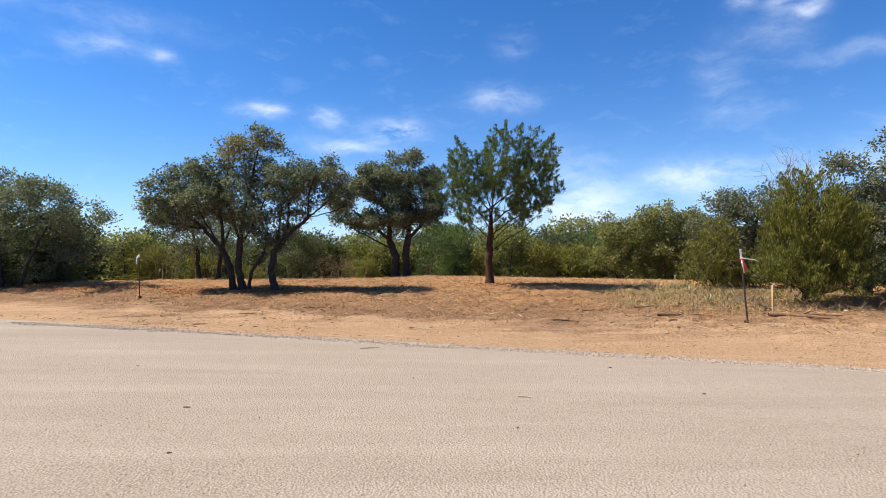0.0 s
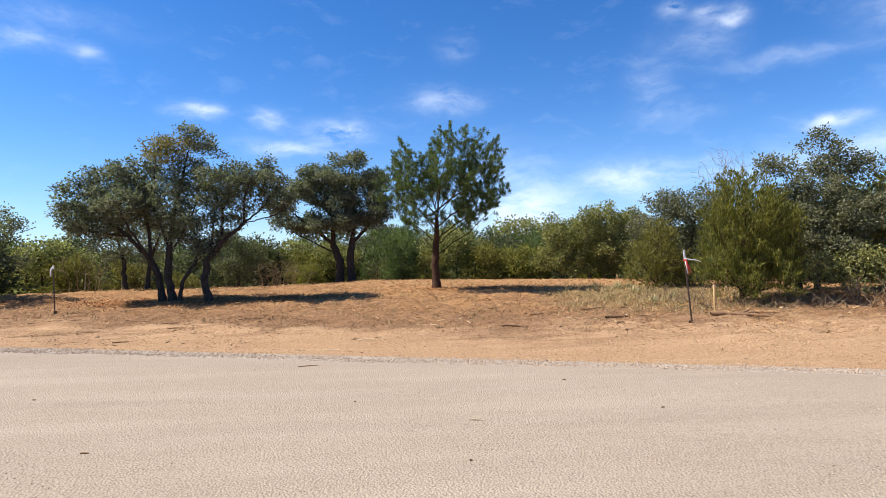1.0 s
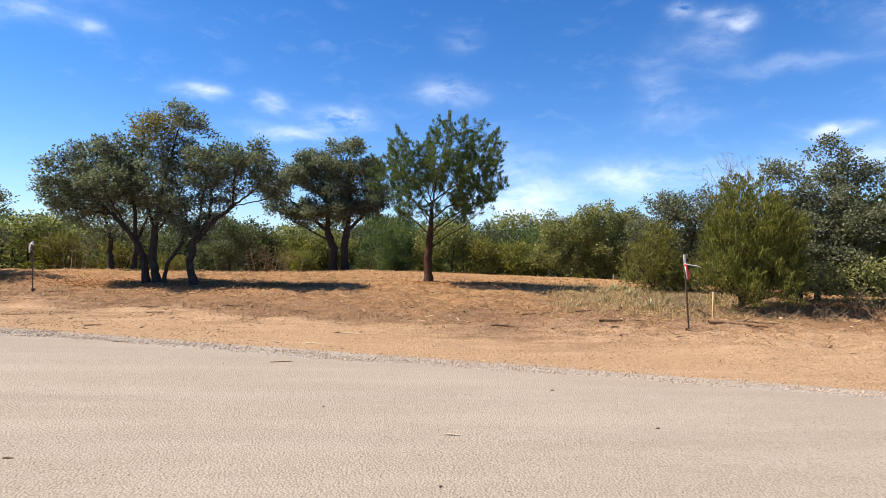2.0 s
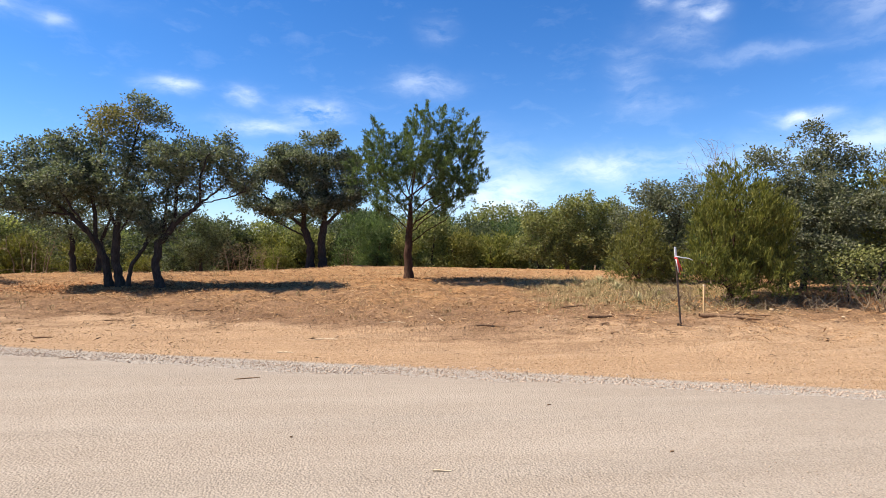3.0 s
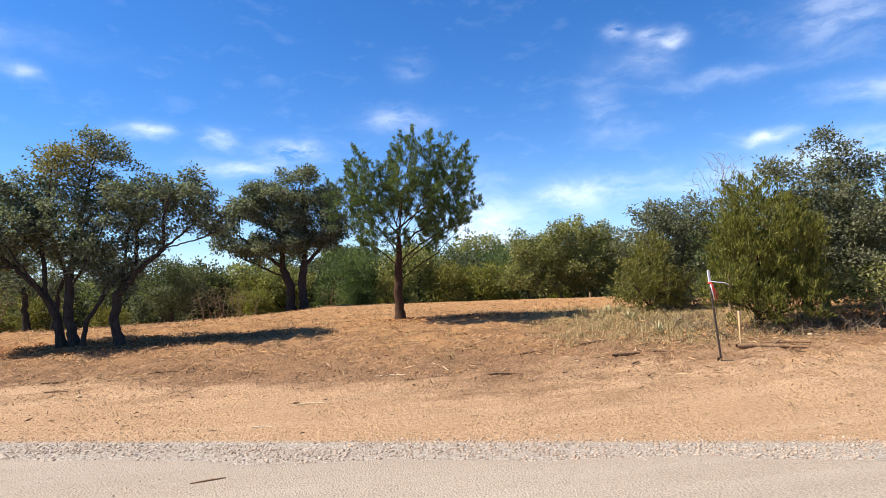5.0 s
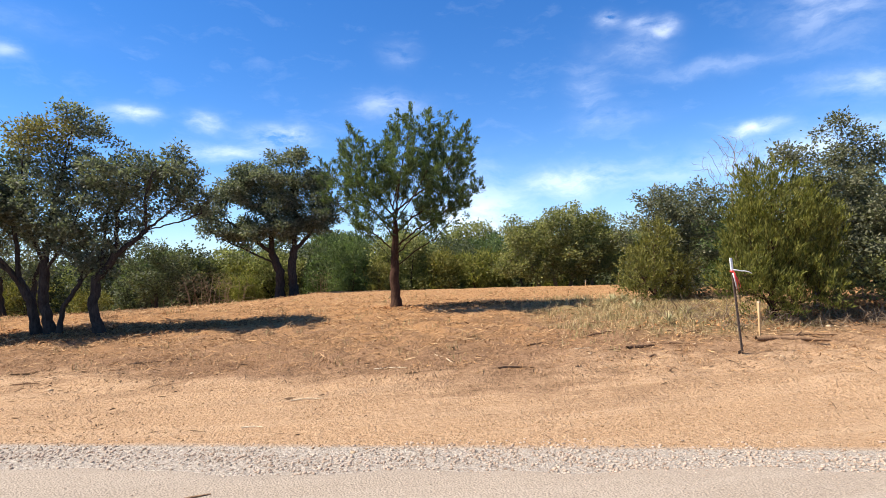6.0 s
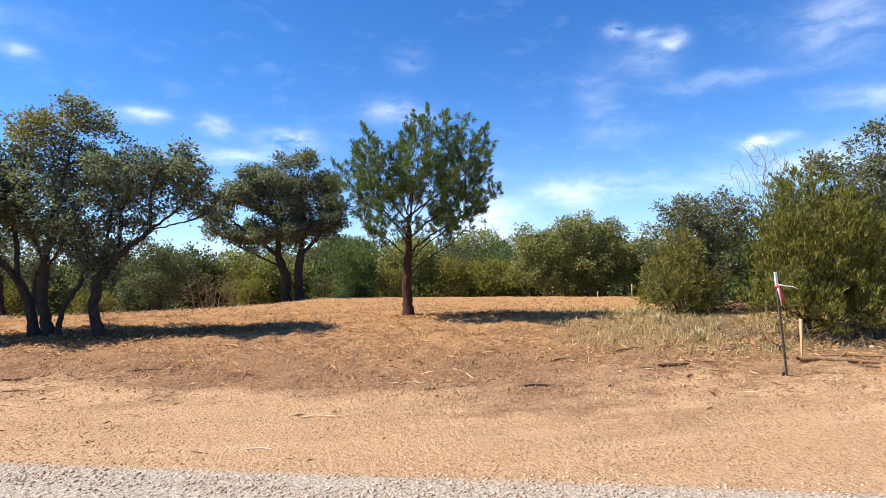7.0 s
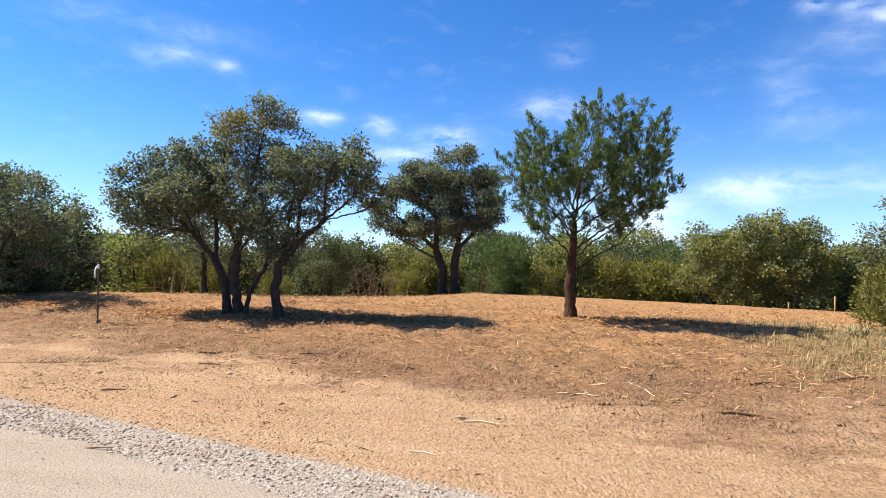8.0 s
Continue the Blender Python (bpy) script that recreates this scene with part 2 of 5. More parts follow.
col = k.mix(k.math("MULTIPLY", lush, 0.75), col, k.ramp(k.noise(30, 5, 0.7), grain((0.15, 0.125, 0.05), (0.40, 0.33, 0.16))))
farther = k.math("MULTIPLY", k.math("SUBTRACT", across, 24.0), 0.12, True)
col = k.mix(farther, col, k.ramp(clod, grain((0.07, 0.07, 0.025), (0.19, 0.16, 0.07))))
blot = k.ramp(k.noise(1.5, 7, 0.72, (0.5, 1.4, 1)), [(0.46, (0, 0, 0)), (0.60, (1, 1, 1))])
belt = k.ramp(fac_soil, [(0.13, (0, 0, 0)), (0.24, (0.70, 0.70, 0.70)), (0.50, (0.60, 0.60, 0.60)), (0.8, (0.25, 0.25, 0.25))])
col = k.mix(k.mix(1.0, blot, belt, "MULTIPLY"), col, k.ramp(clod, [(0.3, (0.13, 0.068, 0.034)), (0.7, (0.35, 0.205, 0.110))]))
crumb = k.ramp(k.noise(26, 3, 0.6), [(0.60, (0, 0, 0)), (0.66, (1, 1, 1))])
col = k.mix(k.mix(1.0, crumb, (0.5, 0.5, 0.5), "MULTIPLY"), col, (0.24, 0.140, 0.072))
k.bump(k.math("ADD", k.math("MULTIPLY", clod, 1.35), k.math("ADD", k.math("MULTIPLY", fine, 0.45), k.math("MULTIPLY", k.cells(31, "Distance"), -0.4))), 1.0, 0.05)
M_GROUND = k.color(k.mix(1.0, col, (0.81, 0.76, 0.72), "MULTIPLY"))


def stone_material(name, lo, hi):
    k = Mat(name, 0.92, 0.15)
    n = k.noise(60, 4, 0.6)
    k.bump(n, 0.4, 0.01)
    return k.color(k.mix(k.math("MULTIPLY", n, 0.4), k.ramp(k.island(), [(0.0, lo), (1.0, hi)]), tuple(0.75 * v for v in lo)))


M_GRAVEL = stone_material("crushed_limestone", (0.283, 0.197, 0.134), (0.548, 0.414, 0.304))
M_CLOD = stone_material("dry_clods", (0.264, 0.150, 0.071), (0.464, 0.289, 0.153))
M_STONE = stone_material("pale_field_stone", (0.340, 0.220, 0.119), (0.480, 0.333, 0.200))
k = Mat("straw_pieces", 0.85, 0.2)
M_STRAW = k.color(k.ramp(k.island(), [(0.0, (0.112, 0.052, 0.020)), (0.35, (0.287, 0.145, 0.059)), (0.75, (0.423, 0.239, 0.104)), (1.0, (0.511, 0.336, 0.173))]))
k = Mat("dark_debris", 0.95, 0.1)
M_DEBRIS = k.color(k.ramp(k.island(), [(0.0, (0.056, 0.032, 0.018)), (1.0, (0.208, 0.124, 0.068))]))
# red-brown leaf colour that puts a browner tone into the tree shadows
k = Mat("shadow_tint_leaves", 0.9, 0.1)
M_SHADOW_LITTER = k.color(k.ramp(k.island(), [(0.0, (0.126, 0.052, 0.020)), (0.6, (0.306, 0.131, 0.049)), (1.0, (0.540, 0.271, 0.109))]))
k = Mat("dry_grass", 0.8, 0.2)
M_GRASS = k.color(k.ramp(k.island(), [(0.0, (0.144, 0.120, 0.041)), (0.5, (0.288, 0.217, 0.088)), (1.0, (0.480, 0.352, 0.184))]))
k = Mat("yucca_blades", 0.6, 0.3)
M_YUCCA = k.color(k.ramp(k.island(), [(0.0, (0.20, 0.165, 0.065)), (1.0, (0.40, 0.335, 0.17))]))
k = Mat("weathered_steel", 0.7, 0.4)
n = k.noise(45, 5, 0.6)
k.bump(n, 0.3, 0.003)
M_STEEL = k.color(k.ramp(n, grain((0.045, 0.035, 0.025), (0.13, 0.085, 0.055))))
k = Mat("white_paint", 0.6, 0.3)
n = k.noise(30, 4)
M_WHITE = k.color(k.ramp(n, grain((0.62, 0.60, 0.55), (0.84, 0.83, 0.80))))
k = Mat("sawn_pine", 0.8, 0.2)
n = k.noise(14, 5, 0.6, (3, 3, 0.25))
k.bump(n, 0.3, 0.004)
M_PINE = k.color(k.ramp(n, grain((0.391, 0.239, 0.101), (0.595, 0.414, 0.217))))
k = Mat("red_tape", 0.45, 0.4)
M_RED = k.color(k.ramp(k.noise(18, 3), grain((0.50, 0.035, 0.025), (0.72, 0.07, 0.05))))
k = Mat("white_tape", 0.4, 0.4)
M_TAPE = k.color(k.ramp(k.noise(18, 3), grain((0.68, 0.66, 0.60), (0.85, 0.84, 0.80))))
k = Mat("dead_wood", 0.92, 0.1)
n = k.noise(28, 5, 0.65, (1, 1, 0.3))
k.bump(n, 0.8, 0.01)
M_WOOD = k.color(k.mix(k.math("MULTIPLY", k.thing(), 0.35), k.ramp(n, grain((0.079, 0.042, 0.022), (0.270, 0.156, 0.085))), (0.338, 0.202, 0.107)))
k = Mat("pale_wood", 0.9, 0.1)
M_PALE = k.color(k.ramp(k.noise(30, 4), grain((0.420, 0.300, 0.178), (0.680, 0.534, 0.357))))


# ---- the lie of the land ----
NX, NY, N0 = 0.2961, 0.9551, 8.07          # the road's edge: x * NX + y * NY = N0
EX, EY = 0.9551, -0.2961                   # along the road
PROFILE_U = [-60, -12, -8, -4, -1, 0, 1.5, 3.2, 4.4, 6.8, 9.5, 14, 20, 24.5, 28, 33, 45, 80, 400, 3000]
PROFILE_H = [0, 0.0, 0.02, 0.05, 0, -0.12, -0.2, -0.12, -0.08, 0.03, 0.18, 0.12, -0.1, -0.28, -0.6, -1.25, -1.9, -2.6, -2.6, -2.6]
_uu = np.arange(-70, 500, 0.1)
_hh = np.interp(_uu, PROFILE_U, PROFILE_H)
_hh = np.convolve(np.pad(_hh, 6, mode="edge"), np.ones(13) / 13, mode="valid")


def across_road(x, y):
    return x * NX + y * NY - N0


def land(x, y):
    """Height of the open ground."""
    x, y = np.asarray(x, float), np.asarray(y, float)
    u = across_road(x, y)
    z = np.interp(u, _uu, _hh) + 0.07 * np.exp(-((x - 1.6) ** 2 + (y - 17.5) ** 2) / 8)
    rough = np.clip(u, 0, 3) / 3 * np.clip((60 - u) / 20, 0, 1)
    side = np.clip((-1.0 - x) / 11, 0, 1)
    z = z - side * np.clip((y - 21.0) * 0.11, 0, 1.5)
    return z + rough * (0.045 * np.exp(-((u - 2.9 - 0.25 * np.sin(0.8 * x)) / 0.3) ** 2) * (1 + 0.6 * np.sin(2.3 * x) * np.sin(0.9 * x + 2)) + 0.018 * np.sin(1.7 * x + 0.6 * y) * np.sin(1.3 * y - 0.4 * x + 1) + 0.010 * np.sin(4.1 * x + 1.2) * np.sin(3.7 * y))


def at(x, y, dz=0.0):
    return Vector((x, y, float(land(x, y)) + dz))


def steps(lo, hi, fine_lo, fine_hi, d, growth):
    mid_part = list(np.arange(fine_lo, fine_hi, d))
    out, s, v = [], d, fine_hi
    while v < hi:
        out.append(v)
        s *= growth
        v += s
    out.append(hi)
    pre, s, v = [], d, fine_lo - d
    while v > lo:
        pre.append(v)
        s *= growth
        v -= s
    pre.append(lo)
    return np.array(pre[::-1] + mid_part + out)


def mesh_of(name, verts, faces, material, smooth=False):
    """A mesh from arrays: faces all with the same number of corners, or a list of such arrays."""
    me = bpy.data.meshes.new(name)
    if not isinstance(faces, list):
        faces = [faces]
    verts = np.asarray(verts, np.float32)
    flat = np.concatenate([f.ravel() for f in faces]).astype(np.int32)
    sizes = np.concatenate([np.full(len(f), f.shape[1], np.int32) for f in faces])
    starts = np.concatenate([[0], np.cumsum(sizes)[:-1]]).astype(np.int32)
    me.vertices.add(len(verts))
    me.vertices.foreach_set("co", verts.ravel())
    me.loops.add(len(flat))
    me.loops.foreach_set("vertex_index", flat)
    me.polygons.add(len(sizes))
    me.polygons.foreach_set("loop_start", starts)
    me.update(calc_edges=True)
    me.validate()
    if smooth:
        me.polygons.foreach_set("use_smooth", np.ones(len(me.polygons), bool))
    for mt in material if isinstance(material, list) else [material]:
        me.materials.append(mt)
    return me


def grid_faces(nx, ny):
    i = np.arange(nx - 1)[:, None] * ny + np.arange(ny - 1)[None, :]
    return np.stack([i, i + ny, i + ny + 1, i + 1], -1).reshape(-1, 4)


def rough_noise(x, y, scale, amp_):
    return np.array([noise.noise((a * scale, b * scale, 3.7)) for a, b in zip(x.ravel(), y.ravel())]).reshape(x.shape) * amp_


gx = steps(-900, 900, -13.5, 14.5, 0.11, 1.16)
gy = steps(-500, 1500, 6.5, 21.0, 0.10, 1.10)
X, Y = np.meshgrid(gx, gy, indexing="ij")
Z = land(X, Y)
U = across_road(X, Y)
Z -= 0.05 * np.clip((-0.85 - U) / 0.3, 0, 1) * np.clip((U + 12.2) / 0.3, 0, 1)
near = (np.abs(X) < 16) & (Y > 5) & (Y < 24) & (U > 0.2)
bumps = np.zeros_like(Z)
churn = np.clip((U[near] - 2.2) / 1.0, 0.25, 1)
bumps[near] = rough_noise(X[near], Y[near], 1.1, 0.034) + churn * (rough_noise(X[near], Y[near], 2.6, 0.048) + rough_noise(X[near], Y[near], 5.5, 0.050))
Z += bumps * np.clip(U / 3.0, 0, 1)
ground = new("ground", mesh_of("ground", np.stack([X, Y, Z], -1).reshape(-1, 3), grid_faces(len(gx), len(gy)), M_GROUND, True))
tagged(ground, "cleared tan dirt and straw-strewn ground sloping gently beyond the road", "ground", kind="structure")

rs = steps(-300, 300, -11, 12, 0.10, 1.25)
ru = np.concatenate([np.arange(-12.4, -6, 0.4), np.arange(-6, -0.95, 0.09), np.linspace(-0.95, -0.55, 8)])
S, RU = np.meshgrid(rs, ru, indexing="ij")
edge = 0.13 + 0.018 * S.clip(-15, 15) + 0.10 * np.sin(0.9 * S + 1) + 0.06 * np.sin(2.7 * S) + 0.03 * np.sin(7.1 * S + 2)
RU = np.where(RU > -2, RU + edge * (RU + 2) / 1.4, RU)
RX, RY = EX * S + NX * (RU + N0), EY * S + NY * (RU + N0)
RZ = land(RX, RY) + 0.014
last = len(ru)
fade = np.zeros(last)
fade[-4:] = [0.006, 0.014, 0.024, 0.034]
fade[:2] = [0.05, 0.02]
RZ -= fade[None, :]
RZ += rough_noise(RX, RY, 1.3, 0.006)
road = new("road", mesh_of("road", np.stack([RX, RY, RZ], -1).reshape(-1, 3), grid_faces(len(rs), last), M_ROAD, True))
tagged(road, "pale compacted caliche gravel road with scattered chips", "road", kind="structure")


# ---- small scatter, joined ----
ICO_V = np.array([(0, 0, 1), (0.894, 0, 0.447), (0.276, 0.851, 0.447), (-0.724, 0.526, 0.447), (-0.724, -0.526, 0.447), (0.276, -0.851, 0.447),
                  (0.724, 0.526, -0.447), (-0.276, 0.851, -0.447), (-0.894, 0, -0.447), (-0.276, -0.851, -0.447), (0.724, -0.526, -0.447), (0, 0, -1)])
ICO_F = np.array([(0, i, i % 5 + 1) for i in range(1, 6)] + [(i, i + 5, i % 5 + 1) for i in range(1, 6)]
                 + [(i % 5 + 1, i + 5, i % 5 + 6) for i in range(1, 6)] + [(11, i % 5 + 6, i + 5) for i in range(1, 6)])
OCT_V = np.array([(1, 0, 0), (0, 1, 0), (-1, 0, 0), (0, -1, 0), (0, 0, 1), (0, 0, -1)], float)
OCT_F = np.array([(0, 1, 4), (1, 2, 4), (2, 3, 4), (3, 0, 4), (1, 0, 5), (2, 1, 5), (3, 2, 5), (0, 3, 5)])


def lumps(name, px, py, pz, size, material, rng, fine=True, flat=0.65, sink=0.3):
    """Many small stones or clods in one mesh."""
    V, F = (ICO_V, ICO_F) if fine else (OCT_V, OCT_F)
    n, m = len(px), len(V)
    r = size[:, None] * rng.uniform(0.7, 1.25, (n, m))
    v = V[None] * r[:, :, None]
    v *= np.stack([rng.uniform(0.75, 1.35, n), rng.uniform(0.7, 1.1, n), rng.uniform(flat * 0.7, flat * 1.2, n)], -1)[:, None, :]
    a = rng.uniform(0, 6.28, n)
    c, s = np.cos(a)[:, None], np.sin(a)[:, None]
    v = np.stack([v[..., 0] * c - v[..., 1] * s, v[..., 0] * s + v[..., 1] * c, v[..., 2]], -1)
    v += np.stack([px, py, pz + size * flat * (1 - 2 * sink)], -1)[:, None, :]
    f = F[None] + (np.arange(n) * m)[:, None, None]
    return new(name, mesh_of(name, v.reshape(-1, 3), f.reshape(-1, 3), material))


def slivers(name, px, py, pz, length, width, material, rng, lift=0.25, aim=None):
    """Many thin folded pieces (straw, chips, leaf litter) in one mesh."""
    n = len(px)
    a = rng.uniform(0, 6.28, n) if aim is None else aim
    t = rng.normal(0, lift, n)
    ax = np.stack([np.cos(a) * np.cos(t), np.sin(a) * np.cos(t), np.sin(t)], -1)
    sd = np.stack([-np.sin(a), np.cos(a), rng.normal(0, 0.5, n)], -1)
    c = np.stack([px, py, pz + 0.5 * length * np.abs(np.sin(t)) + 0.004], -1)
    L, W = 0.5 * length[:, None], 0.5 * width[:, None]
    ridge = np.array([0, 0, 1.0]) * W * 0.7
    v = np.stack([c - ax * L, c - sd * W, c + ax * L, c + sd * W, c + ridge], 1)
    f = np.array([(0, 1, 4), (1, 2, 4), (2, 3, 4), (3, 0, 4)])[None] + (np.arange(n) * 5)[:, None, None]
    return new(name, mesh_of(name, v.reshape(-1, 3), f.reshape(-1, 3), material))


def strip(rng, n, s0, s1, u0, u1):
    s, u = rng.uniform(s0, s1, n), rng.uniform(u0, u1, n)
    w = u + 0.13 + 0.018 * s
    return EX * s + NX * (w + N0), EY * s + NY * (w + N0), s, u


rng = np.random.default_rng(3)
px, py, s, u = strip(rng, 26000, -11, 9, -0.85, 0.30)
keep = rng.random(len(px)) < np.exp(-((u + 0.34 + 0.10 * np.sin(1.7 * s) + 0.06 * np.sin(4.3 * s + 1)) / (0.34 + 0.10 * np.sin(0.9 * s + 2))) ** 2) * (0.85 + 0.15 * np.sin(3.1 * s + 6 * u))
px, py = px[keep], py[keep]
tagged(lumps("gravel", px, py, land(px, py), 0.004 + 0.014 * rng.random(len(px)) ** 2.5, M_GRAVEL, rng), "loose pale crushed limestone along the road's edge", "gravel", kind="stuff")
px, py, s, u = strip(rng, 14000, -8, 8, -5.8, -0.7)
tagged(lumps("road_pebbles", px, py, land(px, py) + 0.012, 0.003 + 0.006 * rng.random(len(px)) ** 3, M_GRAVEL, rng, False), "small pale pebbles pressed into the road", "pebbles", kind="stuff")
px, py, s, u = strip(rng, 34000, -10, 9, -0.05, 6.0)
keep = rng.random(len(px)) < np.clip(0.62 + 0.45 * np.sin(1.3 * px + 2.2 * py) * np.sin(2.9 * py - 0.6 * px), 0.15, 1)
px, py, u = px[keep], py[keep], u[keep]
tagged(lumps("clods", px, py, land(px, py), (0.005 + 0.013 * rng.random(len(px)) ** 2) * np.where((u > 2.6) & (rng.random(len(px)) < 0.12), 1.5, 0.8), M_CLOD, rng, False), "dry crumbled dirt clods over the graded verge", "dirt clods", kind="stuff")

px, py, s, u = strip(rng, 125000, -17, 15, 2.8, 22)
keep = rng.random(len(px)) < np.clip((u - 2.6) / 3, 0, 1) * np.clip(1.25 - u / 22, 0.25, 1)
px, py = px[keep], py[keep]
heap = np.sin(2.1 * px + 1.3 * np.sin(1.7 * py)) * np.sin(2.6 * py + 1.1 * np.sin(1.3 * px)) + 0.6 * np.sin(5.3 * px + 2 * py) * np.sin(4.7 * py - px)
keep = rng.random(len(px)) < 0.62 + 0.5 * heap
px, py, heap = px[keep], py[keep], heap[keep]
lump = 0.010 + 0.055 * np.clip(heap, 0, 1) * rng.random(len(px))
tagged(slivers("straw", px, py, land(px, py) + lump, 0.05 + 0.22 * rng.random(len(px)) ** 2, rng.uniform(0.006, 0.017, len(px)), M_STRAW, rng, 0.25), "orange-tan shredded wood and straw strewn over the cleared soil", "mulch", kind="stuff")
px, py, s, u = strip(rng, 24000, -13, 11, 0.3, 12)
patchy = np.sin(0.9 * px + 1.1 * np.sin(1.3 * py)) * np.sin(1.6 * py + np.sin(0.8 * px)) + 0.5 * np.sin(3.1 * px) * np.sin(3.7 * py + px)
keep = rng.random(len(px)) < np.where(u < 2.2, 0.05 + 0.22 * (px < -2.5) * (u > 0.6), np.clip(0.30 + 0.55 * patchy, 0.04, 0.9))
px, py = px[keep], py[keep]
tagged(slivers("debris", px, py, land(px, py), 0.03 + 0.17 * rng.random(len(px)) ** 2, rng.uniform(0.007, 0.020, len(px)), M_DEBRIS, rng, 0.20), "dark broken twigs and bark bits on the dirt", "debris", kind="stuff")


# x, y, spreads: leaves added where the tree shadows fall, to tint them
SHADOW_LITTER = [(-6.4, 17.6, 1.7, 0.9), (-4.6, 17.3, 1.6, 0.8), (-2.8, 17.2, 1.5, 0.6), (-8.0, 17.5, 1.1, 0.7), (4.2, 17.6, 1.3, 0.45), (3.2, 17.5, 1.0, 0.4), (1.6, 17.6, 0.6, 0.4), (9.6, 13.2, 2.2, 0.6), (12.6, 13.0, 2.4, 0.7), (-12.0, 18.6, 2.0, 0.7)]
lx, ly = [], []
for cx, cy, wx, wy in SHADOW_LITTER:
    m = int(900 * wx * wy) + 150
    lx.append(cx + rng.normal(0, 0.62 * wx, m))
    ly.append(cy + rng.normal(0, 0.62 * wy, m))
lx, ly = np.concatenate(lx), np.concatenate(ly)
tagged(slivers("leaf_litter", lx, ly, land(lx, ly) + 0.025, rng.uniform(0.04, 0.10, len(lx)), rng.uniform(0.020, 0.042, len(lx)), M_SHADOW_LITTER, rng, 0.3), "brown oak leaves added under the trees to colour their shadows", "leaf litter", kind="stuff")


def blades(name, px, py, height, width, material, rng, lean=0.45, label="", category="grass"):
    n = len(px)
    a = rng.uniform(0, 6.28, n)
    out = np.abs(rng.normal(0, lean, n)) * height
    base = np.stack([px, py, land(px, py) - 0.01], -1)
    side = np.stack([-np.sin(a), np.cos(a), np.zeros(n)], -1) * 0.5 * width[:, None]
    fwd = np.stack([np.cos(a), np.sin(a), np.zeros(n)], -1)
    mid_p = base + fwd * (0.35 * out)[:, None] + np.array([0, 0, 1.0]) * (0.6 * height)[:, None]
    tip = base + fwd * out[:, None] + np.array([0, 0, 1.0]) * (0.95 * height)[:, None]
    v = np.stack([base - side, base + side, mid_p + 0.7 * side, mid_p - 0.7 * side, tip], 1)
    q = np.array([(0, 1, 2, 3)])[None] + (np.arange(n) * 5)[:, None, None]
    t3 = np.array([(3, 2, 4)])[None] + (np.arange(n) * 5)[:, None, None]
    return tagged(new(name, mesh_of(name, v.reshape(-1, 3), [q.reshape(-1, 4), t3.reshape(-1, 3)], material)), label, category, kind="stuff")


def tufts(rng, n, per, x0, x1, y0, y1, spread, dens=None):
    cx, cy = rng.uniform(x0, x1, n), rng.uniform(y0, y1, n)
    if dens is not None:
        keep = rng.random(n) < dens(cx, cy)
        cx, cy = cx[keep], cy[keep]
    px = np.repeat(cx, per) + rng.normal(0, spread, len(cx) * per)
    py = np.repeat(cy, per) + rng.normal(0, spread, len(cx) * per)
    return px, py


px, py = tufts(rng, 2100, 13, 4.2, 10.5, 12.2, 19.5, 0.09, lambda x, y: np.exp(-(((x - 7.4) / 2.2) ** 2 + ((y - 15) / 3) ** 2)))
blades("grass", px, py, rng.uniform(0.04, 0.17, len(px)), rng.uniform(0.005, 0.011, len(px)), M_GRASS, rng, 1.1, "dry grey-green grass round the thicket's foot")
px, py = tufts(rng, 600, 12, -14, 8, 11.6, 26, 0.08, lambda x, y: np.where(across_road(x, y) > 3.2, 0.55, 0))
blades("grass", px, py, rng.uniform(0.04, 0.16, len(px)), rng.uniform(0.006, 0.012, len(px)), M_GRASS, rng, 0.8, "sparse dry grass tufts left on the cleared soil")
px, py = tufts(rng, 2600, 11, -11, 9, 10.5, 21, 0.07, lambda x, y: np.clip((across_road(x, y) - 2.9) / 1.5, 0, 0.6) * np.clip(0.5 + np.sin(1.9 * x + y) * np.sin(2.3 * y - 0.7 * x), 0.05, 1))
blades("dry_stubble", px, py, rng.uniform(0.02, 0.085, len(px)), rng.uniform(0.006, 0.013, len(px)), M_STRAW, rng, 1.3, "flattened dead grass stubble over the cleared soil", "stubble")


# ---- trees ----
def ball(rng, n, power=0.45):
    d = rng.normal(0, 1, (n, 3))
    d /= np.linalg.norm(d, axis=1)[:, None]
    return d * (rng.random(n) ** power)[:, None]


def attract(rng, blobs, n, clump, count, tall=1.0):
    """Points for the twigs to reach: clumps of them set inside the crown's blobs (centre x, y, z, radii x, y, z)."""
    blobs = np.array(blobs, float)
    vol = blobs[:, 3] * blobs[:, 4] * blobs[:, 5]
    which = rng.choice(len(blobs), count, p=vol ** 0.8 / (vol ** 0.8).sum())
    centre = blobs[which, :3] + ball(rng, count, 0.36) * blobs[which, 3:]
    size = clump * rng.uniform(0.6, 1.35, count)
    own = rng.choice(count, n, p=size ** 2 / (size ** 2).sum())
    return centre[own] + ball(rng, n, 0.5) * size[own, None] * np.array([1.0, 1.0, 0.75 * tall])


